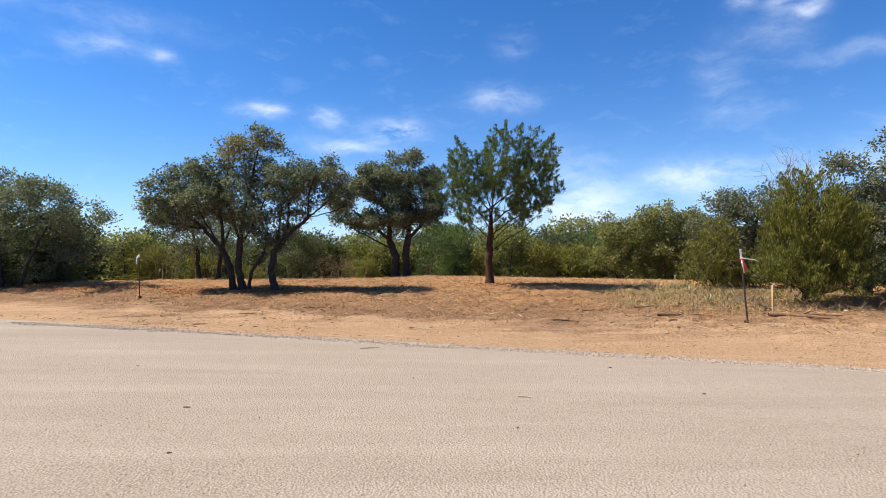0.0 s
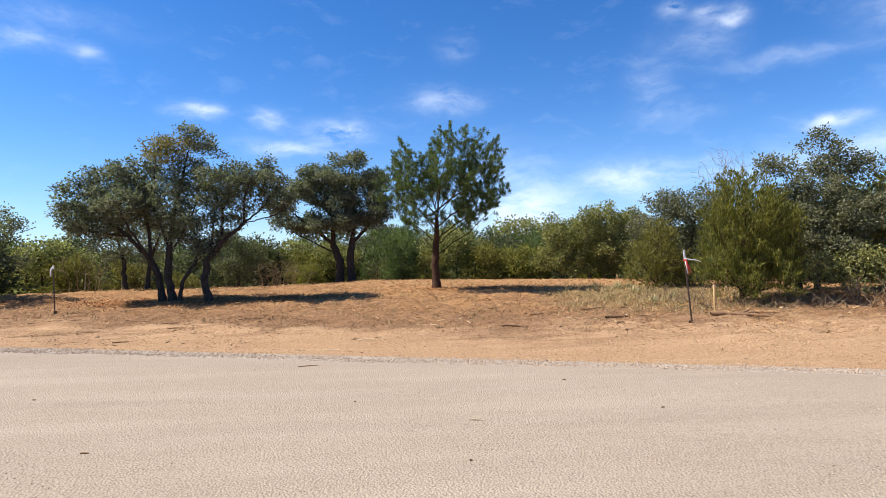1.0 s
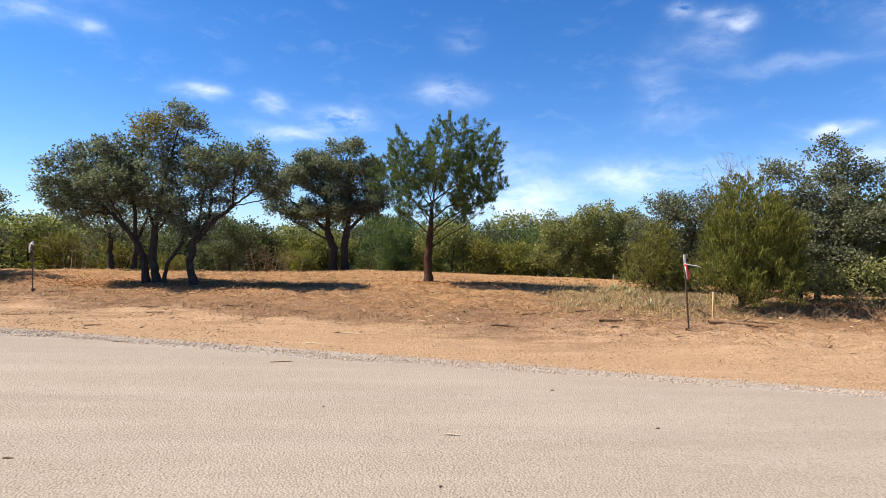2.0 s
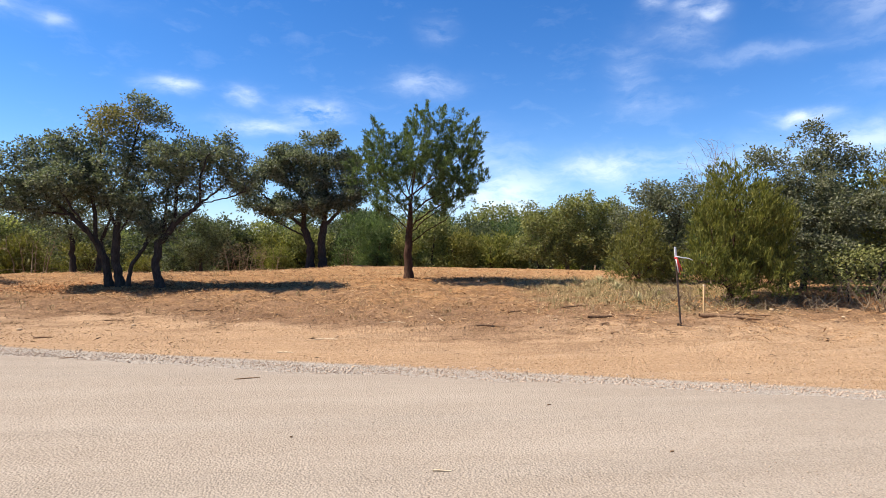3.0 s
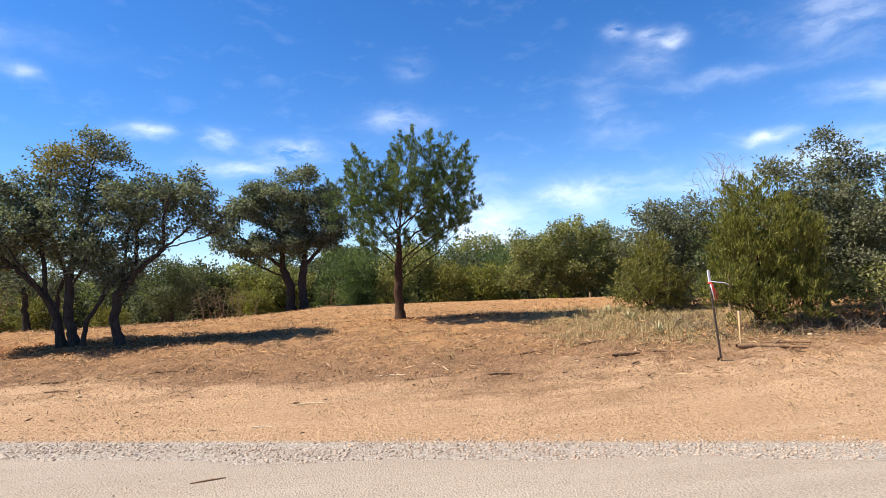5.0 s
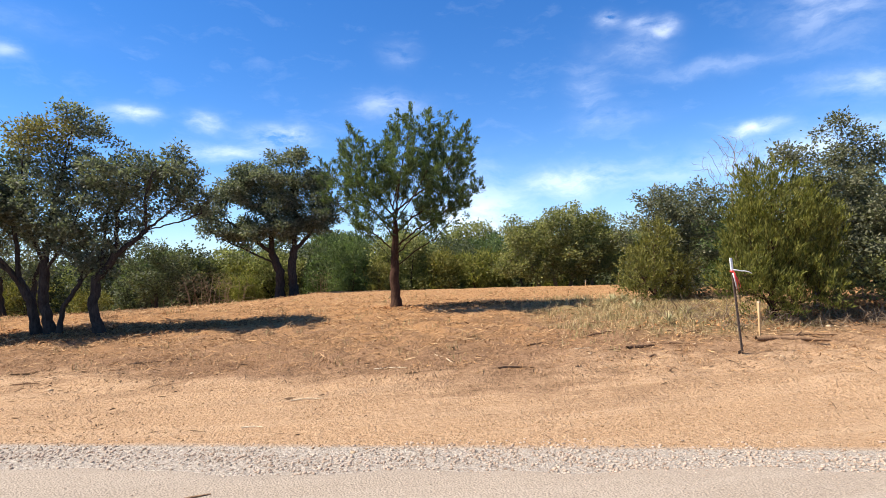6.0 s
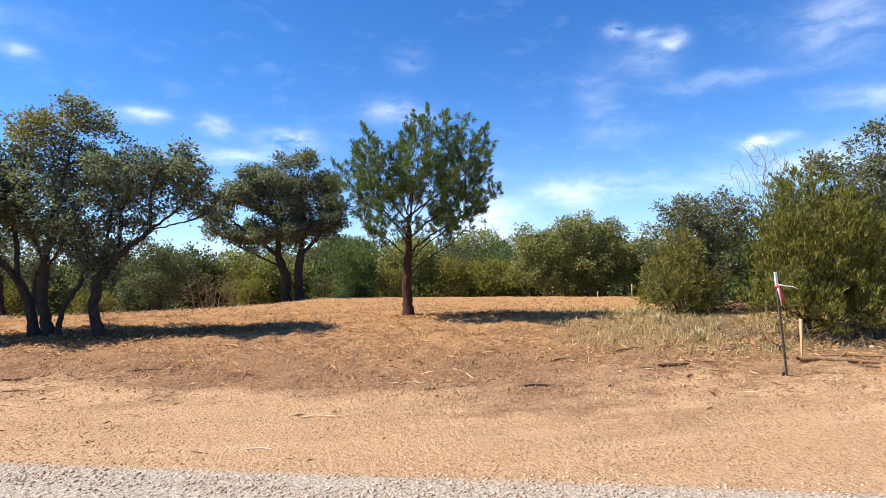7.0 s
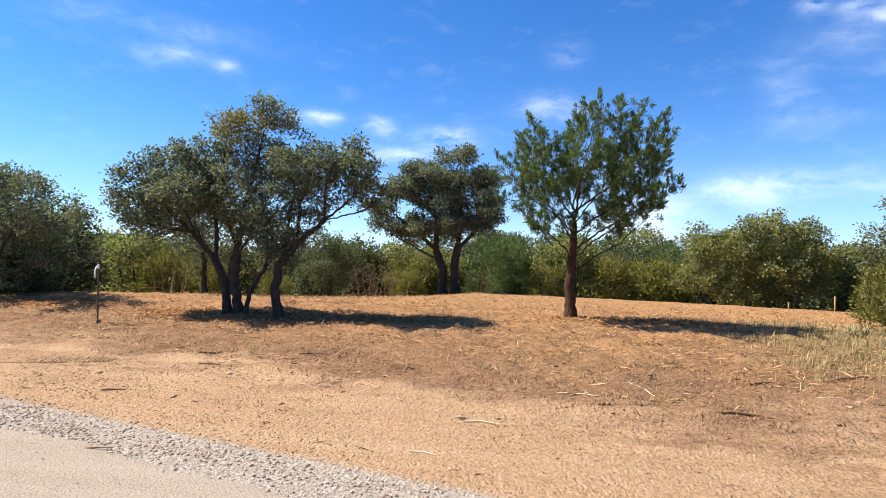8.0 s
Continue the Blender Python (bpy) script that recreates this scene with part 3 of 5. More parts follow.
def grow(rng, stems, points, step, kill, jitter=0.25, lift=0.05, limit=170):
    pos, par = [], []
    for stem in stems:
        stem = [np.array(p, float) for p in stem]
        before = -1
        if pos:
            d = np.linalg.norm(np.array(pos) - stem[0], axis=1)
            if d.min() < 0.25:
                before = int(d.argmin())
        for a, b in zip(stem, stem[1:]):
            m = max(1, int(np.linalg.norm(b - a) / step))
            for i in range(m):
                p = a + (b - a) * i / m + rng.normal(0, 0.10 * step, 3) * (len(pos) > 0)
                pos.append(p)
                par.append(before)
                before = len(pos) - 1
        pos.append(stem[-1])
        par.append(before)
    pos = [np.array(p) for p in pos]
    kids = [0] * len(pos)
    pts = np.array(points)
    P = np.array(pos)
    d = np.linalg.norm(pts[:, None] - P[None], axis=2)
    near_i, near_d = d.argmin(1), d.min(1)
    for _ in range(limit):
        if len(pts) < 4:
            break
        P = np.array(pos)
        way = pts - P[near_i]
        way /= np.linalg.norm(way, axis=1)[:, None] + 1e-9
        acc = np.zeros_like(P)
        np.add.at(acc, near_i, way)
        fresh = []
        for i in np.unique(near_i):
            if kids[i] > 3:
                continue
            v = acc[i] / (np.linalg.norm(acc[i]) + 1e-9) + rng.normal(0, jitter, 3) + (0, 0, lift)
            v /= np.linalg.norm(v)
            kids[i] += 1
            pos.append(P[i] + v * step)
            par.append(int(i))
            kids.append(0)
            fresh.append(len(pos) - 1)
        if not fresh:
            break
        Q = np.array([pos[i] for i in fresh])
        d = np.linalg.norm(pts[:, None] - Q[None], axis=2)
        m, mi = d.min(1), d.argmin(1)
        better = m < near_d
        near_d = np.where(better, m, near_d)
        near_i = np.where(better, np.array(fresh)[mi], near_i)
        keep = near_d > kill
        pts, near_i, near_d = pts[keep], near_i[keep], near_d[keep]
    pos, par = np.array(pos), np.array(par)
    count = np.zeros(len(pos))
    has = np.zeros(len(pos), bool)
    has[par[par >= 0]] = True
    count[~has] = 1
    for i in range(len(pos) - 1, -1, -1):
        if par[i] >= 0:
            count[par[i]] += count[i]
    return pos, par, count


def tubes(paths):
    """Tapered tubes: (points, radii, sides)."""
    V, F, base = [], [], 0
    for pts, rad, k in paths:
        pts = np.asarray(pts)
        n = len(pts)
        if n < 2:
            continue
        t = np.gradient(pts, axis=0)
        t /= np.linalg.norm(t, axis=1)[:, None] + 1e-9
        ref = np.array([0.36, 0.93, 0.08]) if abs(t[0] @ np.array([0.36, 0.93, 0.08])) < 0.9 else np.array([1.0, 0, 0])
        a = np.cross(t, ref)
        a /= np.linalg.norm(a, axis=1)[:, None] + 1e-9
        b = np.cross(t, a)
        ang = np.arange(k) * 2 * np.pi / k
        ring = a[:, None] * np.cos(ang)[None, :, None] + b[:, None] * np.sin(ang)[None, :, None]
        V.append((pts[:, None] + ring * np.asarray(rad)[:, None, None]).reshape(-1, 3))
        i = base + np.arange(n - 1)[:, None] * k
        j = np.arange(k)[None]
        F.append(np.stack([i + j, i + (j + 1) % k, i + k + (j + 1) % k, i + k + j], -1).reshape(-1, 4))
        base += n * k
    return np.concatenate(V), np.concatenate(F)


def wood(pos, par, count, r_base, r_tip, flare=1.0, thin=1, taper=0.27, prune=0):
    ex = math.log(max(r_base / r_tip, 1.5)) / math.log(max(count.max(), 2))
    rad = r_tip * count ** ex * np.clip(1.12 - taper * (pos[:, 2] - pos[0, 2]), 0.3, 1)
    main = {}
    for i in np.argsort(count):
        if par[i] >= 0:
            main[par[i]] = i
    paths = []
    for i in range(len(pos)):
        p = par[i]
        if p >= 0 and main[p] == i:
            continue
        if p >= 0 and count[i] <= prune:
            continue
        chain = [i]
        while chain[-1] in main:
            chain.append(main[chain[-1]])
        pts = ([pos[p]] if p >= 0 else []) + [pos[c] for c in chain]
        rr = ([min(rad[p], rad[chain[0]] * 1.15)] if p >= 0 else []) + [rad[c] for c in chain]
        rr[-1] *= 0.5
        if p < 0:
            for q in range(min(4, len(rr))):
                rr[q] *= 1 + flare * 0.5 * (1 - q / 4) ** 2
            pts[0] = pts[0] - np.array([0, 0, 0.12])
        sides = 9 if rr[0] > 0.06 else 6 if rr[0] > 0.03 else 4 if rr[0] > 0.012 else 3
        if thin > 1 and rr[0] < 0.012 and len(pts) > 3:
            pts, rr = pts[::thin] + [pts[-1]], rr[::thin] + [rr[-1]]
        paths.append((pts, rr, sides))
    return tubes(paths)


def foliage(rng, pos, par, count, tip, per, spread, length, width, spray=False, up=0.35, plume=0.0):
    """Folded leaves round the outer twigs; sprays point along their twig and up."""
    idx = np.where((count <= tip) & (par >= 0))[0]
    idx = np.repeat(idx, per)
    idx = idx[rng.random(len(idx)) < 0.92]
    n = len(idx)
    c = pos[idx] + rng.normal(0, spread, (n, 3)) * np.array([1, 1, 0.8])
    if spray:
        way = pos[idx] - pos[par[idx]]
        way /= np.linalg.norm(way, axis=1)[:, None] + 1e-9
        if plume:
            along = way + np.array([0, 0, 0.75])
            along /= np.linalg.norm(along, axis=1)[:, None]
            t = rng.random(n)[:, None] ** 0.8
            c = pos[idx] + along * plume * t + rng.normal(0, spread, (n, 3)) * (1.15 - t)
        a = way * 0.6 + rng.normal(0, 0.42, (n, 3)) + np.array([0, 0, up])
    else:
        a = (c - pos[idx]) / (spread + 1e-6) + rng.normal(0, 0.5, (n, 3)) + np.array([0, 0, 0.25])
    a /= np.linalg.norm(a, axis=1)[:, None]
    nn = rng.normal(0, 0.8, (n, 3)) + np.array([0, 0, 0.7])
    b = np.cross(a, nn)
    b /= np.linalg.norm(b, axis=1)[:, None] + 1e-9
    nn = np.cross(b, a)
    L = (length * rng.uniform(0.6, 1.3, n))[:, None]
    W = (width * rng.uniform(0.7, 1.25, n))[:, None]
    v = np.stack([c, c + a * L * 0.5 + b * W * 0.5 + nn * W * 0.25, c + a * L - nn * W * 0.1, c + a * L * 0.5 - b * W * 0.5 + nn * W * 0.25], 1)
    f = np.array([(0, 1, 2), (0, 2, 3)])[None] + (np.arange(n) * 4)[:, None, None]
    return v.reshape(-1, 3), f.reshape(-1, 3), c


def tree(name, seed, stems, blobs, n, r_base, leaf, bark, label, clump=0.5, clumps=40, step=0.13, kill=0.2, per=14, tip=6, spread=0.09,
         length=0.07, width=0.042, spray=False, tall=1.0, r_tip=0.004, yellow=None, category="tree", group="", thin=2, jitter=0.25, bare=False, origin=None, lift=0.05, prune=0, up=0.35, plume=0.0, taper=0.27, points=None):
    """A tree: an Empty at its foot, a wooden skeleton grown towards the crown's clumps, and the leaves on its twigs."""
    rng = np.random.default_rng(seed)
    o = Vector(origin if origin else stems[0][0])
    root = new(name)
    root.location = o
    pts = attract(rng, blobs, n, clump, clumps, tall) if points is None else points
    pts = pts[pts[:, 2] > 0.05 + o.z]
    pos, par, count = grow(rng, stems, pts, step, kill, jitter, lift)
    shift = np.array(o)
    v, f = wood(pos - shift, par, count, r_base, r_tip, thin=thin, prune=prune, taper=taper)
    t = new("trunk", mesh_of(name + "_trunk", v, f, bark, True))
    t.parent = root
    if not bare:
        v, f, c = foliage(rng, pos, par, count, tip, per, spread, length, width, spray, up, plume)
        me = mesh_of(name + "_crown", v - shift, f, [leaf, M_YELLOW] if yellow else leaf)
        if yellow:
            y = np.array(yellow)
            hit = (((c - y[:3]) / y[3:]) ** 2).sum(1) < 1
            hit &= rng.random(len(hit)) < 0.8
            me.polygons.foreach_set("material_index", np.repeat(hit, 2).astype(np.int32))
        cr = new("crown", me)
        cr.parent = root
    return tagged(root, label, category, group)


def foot(x, y):
    return (x, y, float(land(x, y)))



# the lone juniper: limbs fanned round the trunk, their ends crowded with upright plumes
def fan_juniper(seed, x, y, trunk_top, centre, radii, limbs, plumes, label):
    rng = np.random.default_rng(seed)
    g = foot(x, y)
    c, r = np.array(centre), np.array(radii)
    stems = [[g, (x - 0.03, y, g[2] + 0.7), (x - 0.01, y - 0.02, 1.6), (x + 0.05, y - 0.05, 2.7), (x + 0.2, y - 0.1, 3.8), trunk_top]]
    for i in range(limbs):
        a = i * 2.4 + rng.uniform(-0.3, 0.3)
        h = 1.25 + 1.75 * i / limbs
        flat = np.array([math.cos(a), math.sin(a) * r[1] / r[0], 0])
        end_z = c[2] + r[2] * (-0.52 + 1.1 * i / limbs)
        reach = 0.80 * r[0] * math.sqrt(max(0.15, 1 - ((end_z - c[2]) / r[2]) ** 2))
        p0 = np.array([x, y, h])
        p3 = np.array([c[0], c[1], end_z]) + flat * reach
        p1 = p0 + (p3 - p0) * 0.33 + np.array([0, 0, 0.02])
        p2 = p0 + (p3 - p0) * 0.68 - np.array([0, 0, 0.10])
        stems.append([tuple(p) for p in (p0, p1, p2, p3)])
    pts = []
    while len(pts) < plumes:
        d = ball(rng, 1, 0.30)[0]
        p = c + d * r
        if p[2] < 1.95 or (p[2] < 2.9 and math.hypot(p[0] - x, p[1] - y) < 0.9):
            continue
        s = rng.uniform(0.75, 1.3) * (1.15 if d[2] > 0.4 else 1.0)
        out = d * np.array([1, 1, 0.3])
        m = 22
        t = rng.random(m)[:, None]
        way = np.array([0, 0, 0.85]) + 1.0 * out
        pts.append(p + way * (t - 0.3) * 0.50 * s + rng.normal(0, 0.085, (m, 3)) * (1.15 - t) * s)
    return tree("juniper_tree", seed, stems, [], 0, 0.125, M_CEDAR, M_BARK_RED, label, step=0.09, kill=0.115, per=34, tip=2, spread=0.042,
                length=0.100, width=0.021, spray=True, jitter=0.16, lift=0.06, up=0.6, plume=0.17, taper=0.20, points=np.concatenate(pts))


fan_juniper(11, 1.52, 17.7, (2.0, 17.55, 4.9), (1.68, 17.55, 3.35), (2.05, 1.25, 1.62), 16, 150, "lone juniper with a bare reddish trunk and upswept dark sprays")

# the oak clump
OAKS = "live oaks in the clump"
g = foot(-6.8, 17.75)
tree("live_oak", 21, [[g, (-6.9, 17.75, 0.8), (-7.12, 17.7, 1.3), (-7.7, 17.6, 2.0), (-8.4, 17.5, 2.6), (-8.9, 17.5, 3.2)],
                      [(-7.12, 17.7, 1.3), (-7.2, 17.8, 2.2), (-7.4, 17.8, 3.3)], [(-7.7, 17.6, 2.0), (-8.6, 17.3, 2.15), (-9.2, 17.3, 2.35)], [(-7.0, 17.7, 1.1), (-7.3, 17.2, 1.9), (-7.6, 16.8, 2.7)]],
     [(-8.1, 17.6, 3.5, 1.0, 1.2, 0.55), (-8.8, 17.5, 2.9, 0.75, 1.0, 0.6), (-7.5, 17.5, 3.9, 0.6, 0.9, 0.40), (-8.6, 17.4, 2.15, 0.9, 1.0, 0.38), (-7.4, 17.1, 2.9, 0.8, 0.9, 0.6), (-9.2, 17.5, 2.5, 0.4, 0.7, 0.45), (-7.9, 18.3, 2.7, 0.9, 0.8, 0.6)],
     3400, 0.100, M_OAK, M_BARK, "live oak with a dark forked trunk and spreading limbs", clump=0.24, clumps=150, step=0.10, kill=0.125, per=17, tip=4, spread=0.07,
     length=0.085, width=0.048, tall=0.8, taper=0.14, jitter=0.33, group=OAKS)
g = foot(-6.45, 17.6)
tree("live_oak", 24, [[g, (-6.58, 17.6, 0.8), (-6.54, 17.6, 1.65), (-6.4, 17.7, 2.8), (-6.1, 17.7, 4.1), (-5.85, 17.7, 5.1)],
                      [(-6.54, 17.6, 1.65), (-6.9, 17.5, 2.7), (-6.9, 17.5, 3.9), (-6.8, 17.5, 4.6)], [(-6.56, 17.6, 1.4), (-6.0, 17.4, 2.2), (-5.6, 17.4, 3.1)]],
     [(-6.6, 17.6, 3.3, 0.8, 1.1, 0.6), (-6.7, 17.6, 4.5, 0.50, 0.8, 0.42), (-5.8, 17.6, 4.75, 0.45, 0.7, 0.55), (-5.3, 17.6, 4.55, 0.4, 0.6, 0.38), (-5.8, 17.5, 3.5, 0.65, 0.9, 0.6), (-6.2, 17.2, 2.5, 0.7, 0.8, 0.45), (-6.1, 17.6, 4.0, 0.6, 0.8, 0.4), (-5.85, 17.6, 5.15, 0.32, 0.4, 0.32), (-6.5, 17.6, 4.95, 0.35, 0.5, 0.25)],
     2900, 0.110, M_OAK, M_BARK, "taller live oak of the clump with a yellowing airy top", clump=0.22, clumps=125, step=0.10, kill=0.125, per=15, tip=4, spread=0.07,
     length=0.08, width=0.045, tall=0.95, taper=0.14, jitter=0.33, yellow=(-6.55, 17.6, 4.65, 0.85, 1.1, 0.62), group=OAKS)
g = foot(-6.2, 17.4)
tree("live_oak", 22, [[g, (-6.08, 17.4, 0.65), (-5.7, 17.3, 1.2), (-5.3, 17.3, 1.7)], [(-5.7, 17.3, 1.2), (-5.6, 17.5, 1.9)]],
     [(-5.4, 17.4, 1.75, 0.75, 0.8, 0.42), (-5.9, 17.5, 2.1, 0.5, 0.6, 0.35)], 700, 0.055, M_OAK, M_BARK, "small leaning live oak stem in the clump", clump=0.22, clumps=36, step=0.1, kill=0.13, per=16, tip=4, spread=0.07,
     length=0.085, width=0.048, group=OAKS)
g = foot(-5.25, 17.2)
tree("live_oak", 23, [[g, (-5.42, 17.2, 0.7), (-5.32, 17.2, 1.25), (-4.9, 17.2, 1.8), (-4.25, 17.2, 2.35), (-3.6, 17.2, 2.9)],
                      [(-4.9, 17.2, 1.8), (-4.85, 17.2, 2.7), (-4.6, 17.2, 3.5)], [(-4.25, 17.2, 2.35), (-3.5, 17.0, 2.5), (-3.0, 17.0, 2.7)], [(-5.2, 17.2, 1.4), (-5.2, 17.4, 2.3), (-5.1, 17.5, 3.2)], [(-4.25, 17.2, 2.35), (-4.1, 16.7, 3.0), (-3.9, 16.5, 3.5)]],
     [(-4.6, 17.2, 3.7, 0.85, 1.1, 0.5), (-3.7, 17.2, 3.5, 0.7, 1.0, 0.45), (-5.1, 17.3, 3.1, 0.6, 0.8, 0.55), (-3.1, 17.1, 3.0, 0.4, 0.6, 0.40), (-3.45, 17.1, 3.95, 0.22, 0.3, 0.22), (-4.9, 17.3, 2.5, 0.5, 0.7, 0.30), (-3.9, 16.9, 3.0, 0.7, 0.7, 0.3)],
     2600, 0.105, M_OAK, M_BARK, "live oak with a crooked leaning trunk and a spreading crown", clump=0.21, clumps=125, step=0.10, kill=0.125, per=16, tip=4, spread=0.07,
     length=0.085, width=0.048, tall=0.75, taper=0.14, jitter=0.36, group=OAKS)

# the broad oak far back
g = foot(-2.95, 33.8)
tree("live_oak", 31, [[g, (-2.9, 33.8, 0.9), (-3.3, 33.8, 1.9), (-4.2, 33.7, 2.7), (-5.4, 33.7, 3.6)],
                      [(-2.2, 33.7, g[2]), (-2.3, 33.7, 1.0), (-2.15, 33.7, 2.2), (-2.0, 33.7, 3.8), (-2.3, 33.7, 6.2)],
                      [(-2.15, 33.7, 2.0), (-1.2, 33.7, 3.0), (-0.6, 33.7, 4.3)], [(-3.3, 33.8, 1.9), (-3.3, 33.8, 3.4), (-3.8, 33.7, 5.2)], [(-3.0, 33.8, 1.3), (-4.3, 33.2, 2.0), (-5.6, 33.0, 2.7)]],
     [(-4.9, 33.7, 5.1, 1.3, 1.7, 0.8), (-6.4, 33.7, 3.9, 0.95, 1.3, 0.7), (-3.9, 33.7, 6.1, 1.1, 1.5, 0.55), (-2.4, 33.7, 6.9, 1.2, 1.4, 0.6), (-1.1, 33.7, 5.7, 0.95, 1.4, 0.7), (-0.7, 33.7, 4.3, 0.8, 1.3, 0.9),
      (-3.3, 33.5, 4.6, 1.6, 1.7, 0.7), (-2.0, 33.5, 3.3, 1.2, 1.4, 0.5), (-5.3, 33.5, 3.2, 1.4, 1.4, 0.5), (-1.0, 33.5, 3.1, 0.8, 1.0, 0.4), (-2.6, 33.6, 5.6, 1.2, 1.4, 0.6), (-4.0, 33.1, 2.9, 1.2, 1.0, 0.45), (-2.7, 33.0, 3.2, 1.2, 1.0, 0.5)],
     5600, 0.23, M_OAK, M_BARK, "broad live oak with a forked trunk at the clearing's edge", clump=0.42, clumps=230, step=0.17, kill=0.20, per=22, tip=4, spread=0.13, length=0.15, width=0.085, tall=0.75, jitter=0.3, r_tip=0.007, taper=0.09)

# the oak at the left edge
g = foot(-14.8, 19.1)
tree("live_oak", 41, [[g, (-14.5, 19.1, 0.9), (-14.1, 19.1, 1.7), (-13.6, 19.1, 2.4)], [(-15.9, 19.6, g[2]), (-15.9, 19.6, 1.2), (-16.0, 19.6, 2.6)]],
     [(-14.2, 19.3, 3.0, 1.7, 1.8, 1.0), (-16.2, 19.6, 3.0, 1.9, 1.8, 1.2), (-12.7, 19.2, 2.6, 0.95, 1.1, 0.65), (-15.3, 20.3, 1.6, 2.4, 1.5, 1.3), (-18.3, 19.6, 2.8, 1.6, 1.8, 1.3), (-18.0, 20.0, 1.2, 1.6, 1.5, 1.0), (-13.6, 20.2, 1.7, 1.2, 1.2, 0.9)],
     3800, 0.10, M_OAK, M_BARK, "dense dark live oak with a slanting stem", clump=0.4, clumps=170, step=0.13, kill=0.17, per=18, length=0.09, width=0.055)

# the juniper bush beside the stakes
g = foot(8.95, 13.5)
tree("juniper_bush", 51, [[g, (9.0, 13.5, 0.8), (9.05, 13.5, 2.0), (9.05, 13.5, 3.0)], [(8.9, 13.5, 0.3), (8.3, 13.3, 1.0)], [(9.0, 13.5, 0.4), (9.8, 13.4, 1.2)], [(8.9, 13.4, 0.2), (8.4, 12.9, 0.5)], [(9.0, 13.4, 0.2), (9.5, 12.9, 0.5)]],
     [(9.05, 13.5, 1.75, 1.15, 1.2, 0.95), (8.95, 13.5, 2.65, 0.55, 0.7, 0.5), (8.45, 13.2, 0.95, 0.65, 0.9, 0.5), (9.5, 13.3, 0.95, 0.6, 0.8, 0.5), (8.4, 13.4, 1.7, 0.6, 0.8, 0.7), (9.65, 13.4, 1.75, 0.5, 0.8, 0.6), (9.05, 12.9, 0.85, 0.8, 0.6, 0.38), (8.5, 13.0, 0.55, 0.5, 0.5, 0.25), (9.2, 13.0, 0.50, 0.6, 0.5, 0.22)],
     4200, 0.07, M_CEDAR_BUSH, M_BARK_RED, "bright green bushy juniper reaching the ground", clump=0.22, clumps=200, step=0.09, kill=0.13, per=30, tip=3,
     spread=0.045, length=0.095, width=0.021, spray=True, tall=2.4, jitter=0.15, category="bush", lift=0.2, up=1.2, plume=0.28)

# the thicket at the right
g = foot(11.6, 15.0)
tree("live_oak", 61, [[g, (11.7, 15.0, 1.2), (11.9, 15.0, 2.6), (12.3, 15.0, 3.8), (12.5, 15.0, 4.7)], [(12.4, 15.2, g[2]), (12.6, 15.2, 1.6), (13.2, 15.2, 3.0)], [(11.8, 15.0, 1.8), (11.0, 14.8, 2.8), (10.8, 14.8, 3.6)]],
     [(12.0, 15.0, 3.2, 1.3, 1.3, 0.7), (12.4, 15.0, 4.2, 0.6, 0.7, 0.45), (12.5, 15.0, 4.75, 0.36, 0.45, 0.40), (13.2, 15.0, 3.8, 0.7, 0.8, 0.35), (10.95, 15.0, 3.75, 0.55, 0.7, 0.30), (11.9, 14.4, 1.5, 1.7, 1.2, 0.9), (13.2, 14.6, 2.2, 1.3, 1.3, 1.0), (10.9, 14.6, 2.3, 0.8, 1.0, 0.8), (12.0, 14.3, 2.4, 1.2, 0.9, 0.6)],
     4800, 0.10, M_OAK_GREY, M_BARK, "tall grey-green live oak standing in a thicket", clump=0.24, clumps=230, step=0.11, kill=0.14, per=17, tip=4, spread=0.075, length=0.085, width=0.048, tall=0.85, jitter=0.32)
g = foot(9.2, 17.9)
tree("scrub_oak", 62, [[g, (9.1, 17.9, 1.0), (8.9, 17.9, 2.3)], [(9.9, 18.0, g[2]), (10.2, 18.0, 1.5), (10.4, 18.0, 2.6)]],
     [(9.0, 17.9, 2.3, 1.0, 1.2, 0.9), (10.2, 18.0, 2.6, 1.2, 1.3, 1.0), (9.4, 17.6, 1.0, 1.2, 1.2, 0.9)],
     2600, 0.08, M_OAK_GREY, M_BARK, "grey-green scrub oak at the thicket's edge", clump=0.24, clumps=150, step=0.11, kill=0.14, per=18, tip=4, spread=0.075, length=0.08, width=0.045, jitter=0.32, category="bush")
g = foot(9.9, 15.6)
tree("bare_tree", 63, [[g, (9.9, 15.6, 1.4), (9.8, 15.6, 2.8)], [(9.9, 15.6, 1.4), (10.3, 15.6, 2.6)]],
     [(9.75, 15.6, 3.7, 0.75, 0.6, 0.75), (10.4, 15.6, 3.5, 0.5, 0.5, 0.6)], 600, 0.04, None, M_TWIG, "leafless grey twiggy tree above the bushes", clump=0.4, clumps=45, step=0.11, kill=0.12, bare=True, thin=1, r_tip=0.011)

tree("scrub_oak", 64, [[foot(12.4, 12.9), (12.4, 12.9, 0.7), (12.5, 12.9, 1.2)], [foot(11.6, 12.9), (11.5, 12.9, 0.9)]],
     [(12.3, 12.9, 0.75, 1.5, 0.8, 0.75), (11.1, 13.0, 0.65, 0.9, 0.7, 0.6), (13.6, 12.9, 0.9, 1.1, 0.8, 0.9), (15.0, 12.9, 0.8, 1.2, 0.8, 0.8)],
     2600, 0.05, M_OAK_GREEN, M_BARK, "low green scrub oak along the thicket's foot", clump=0.3, clumps=90, step=0.12, kill=0.15, per=12, length=0.08, width=0.048, category="bush")
g = foot(14.7, 14.2)
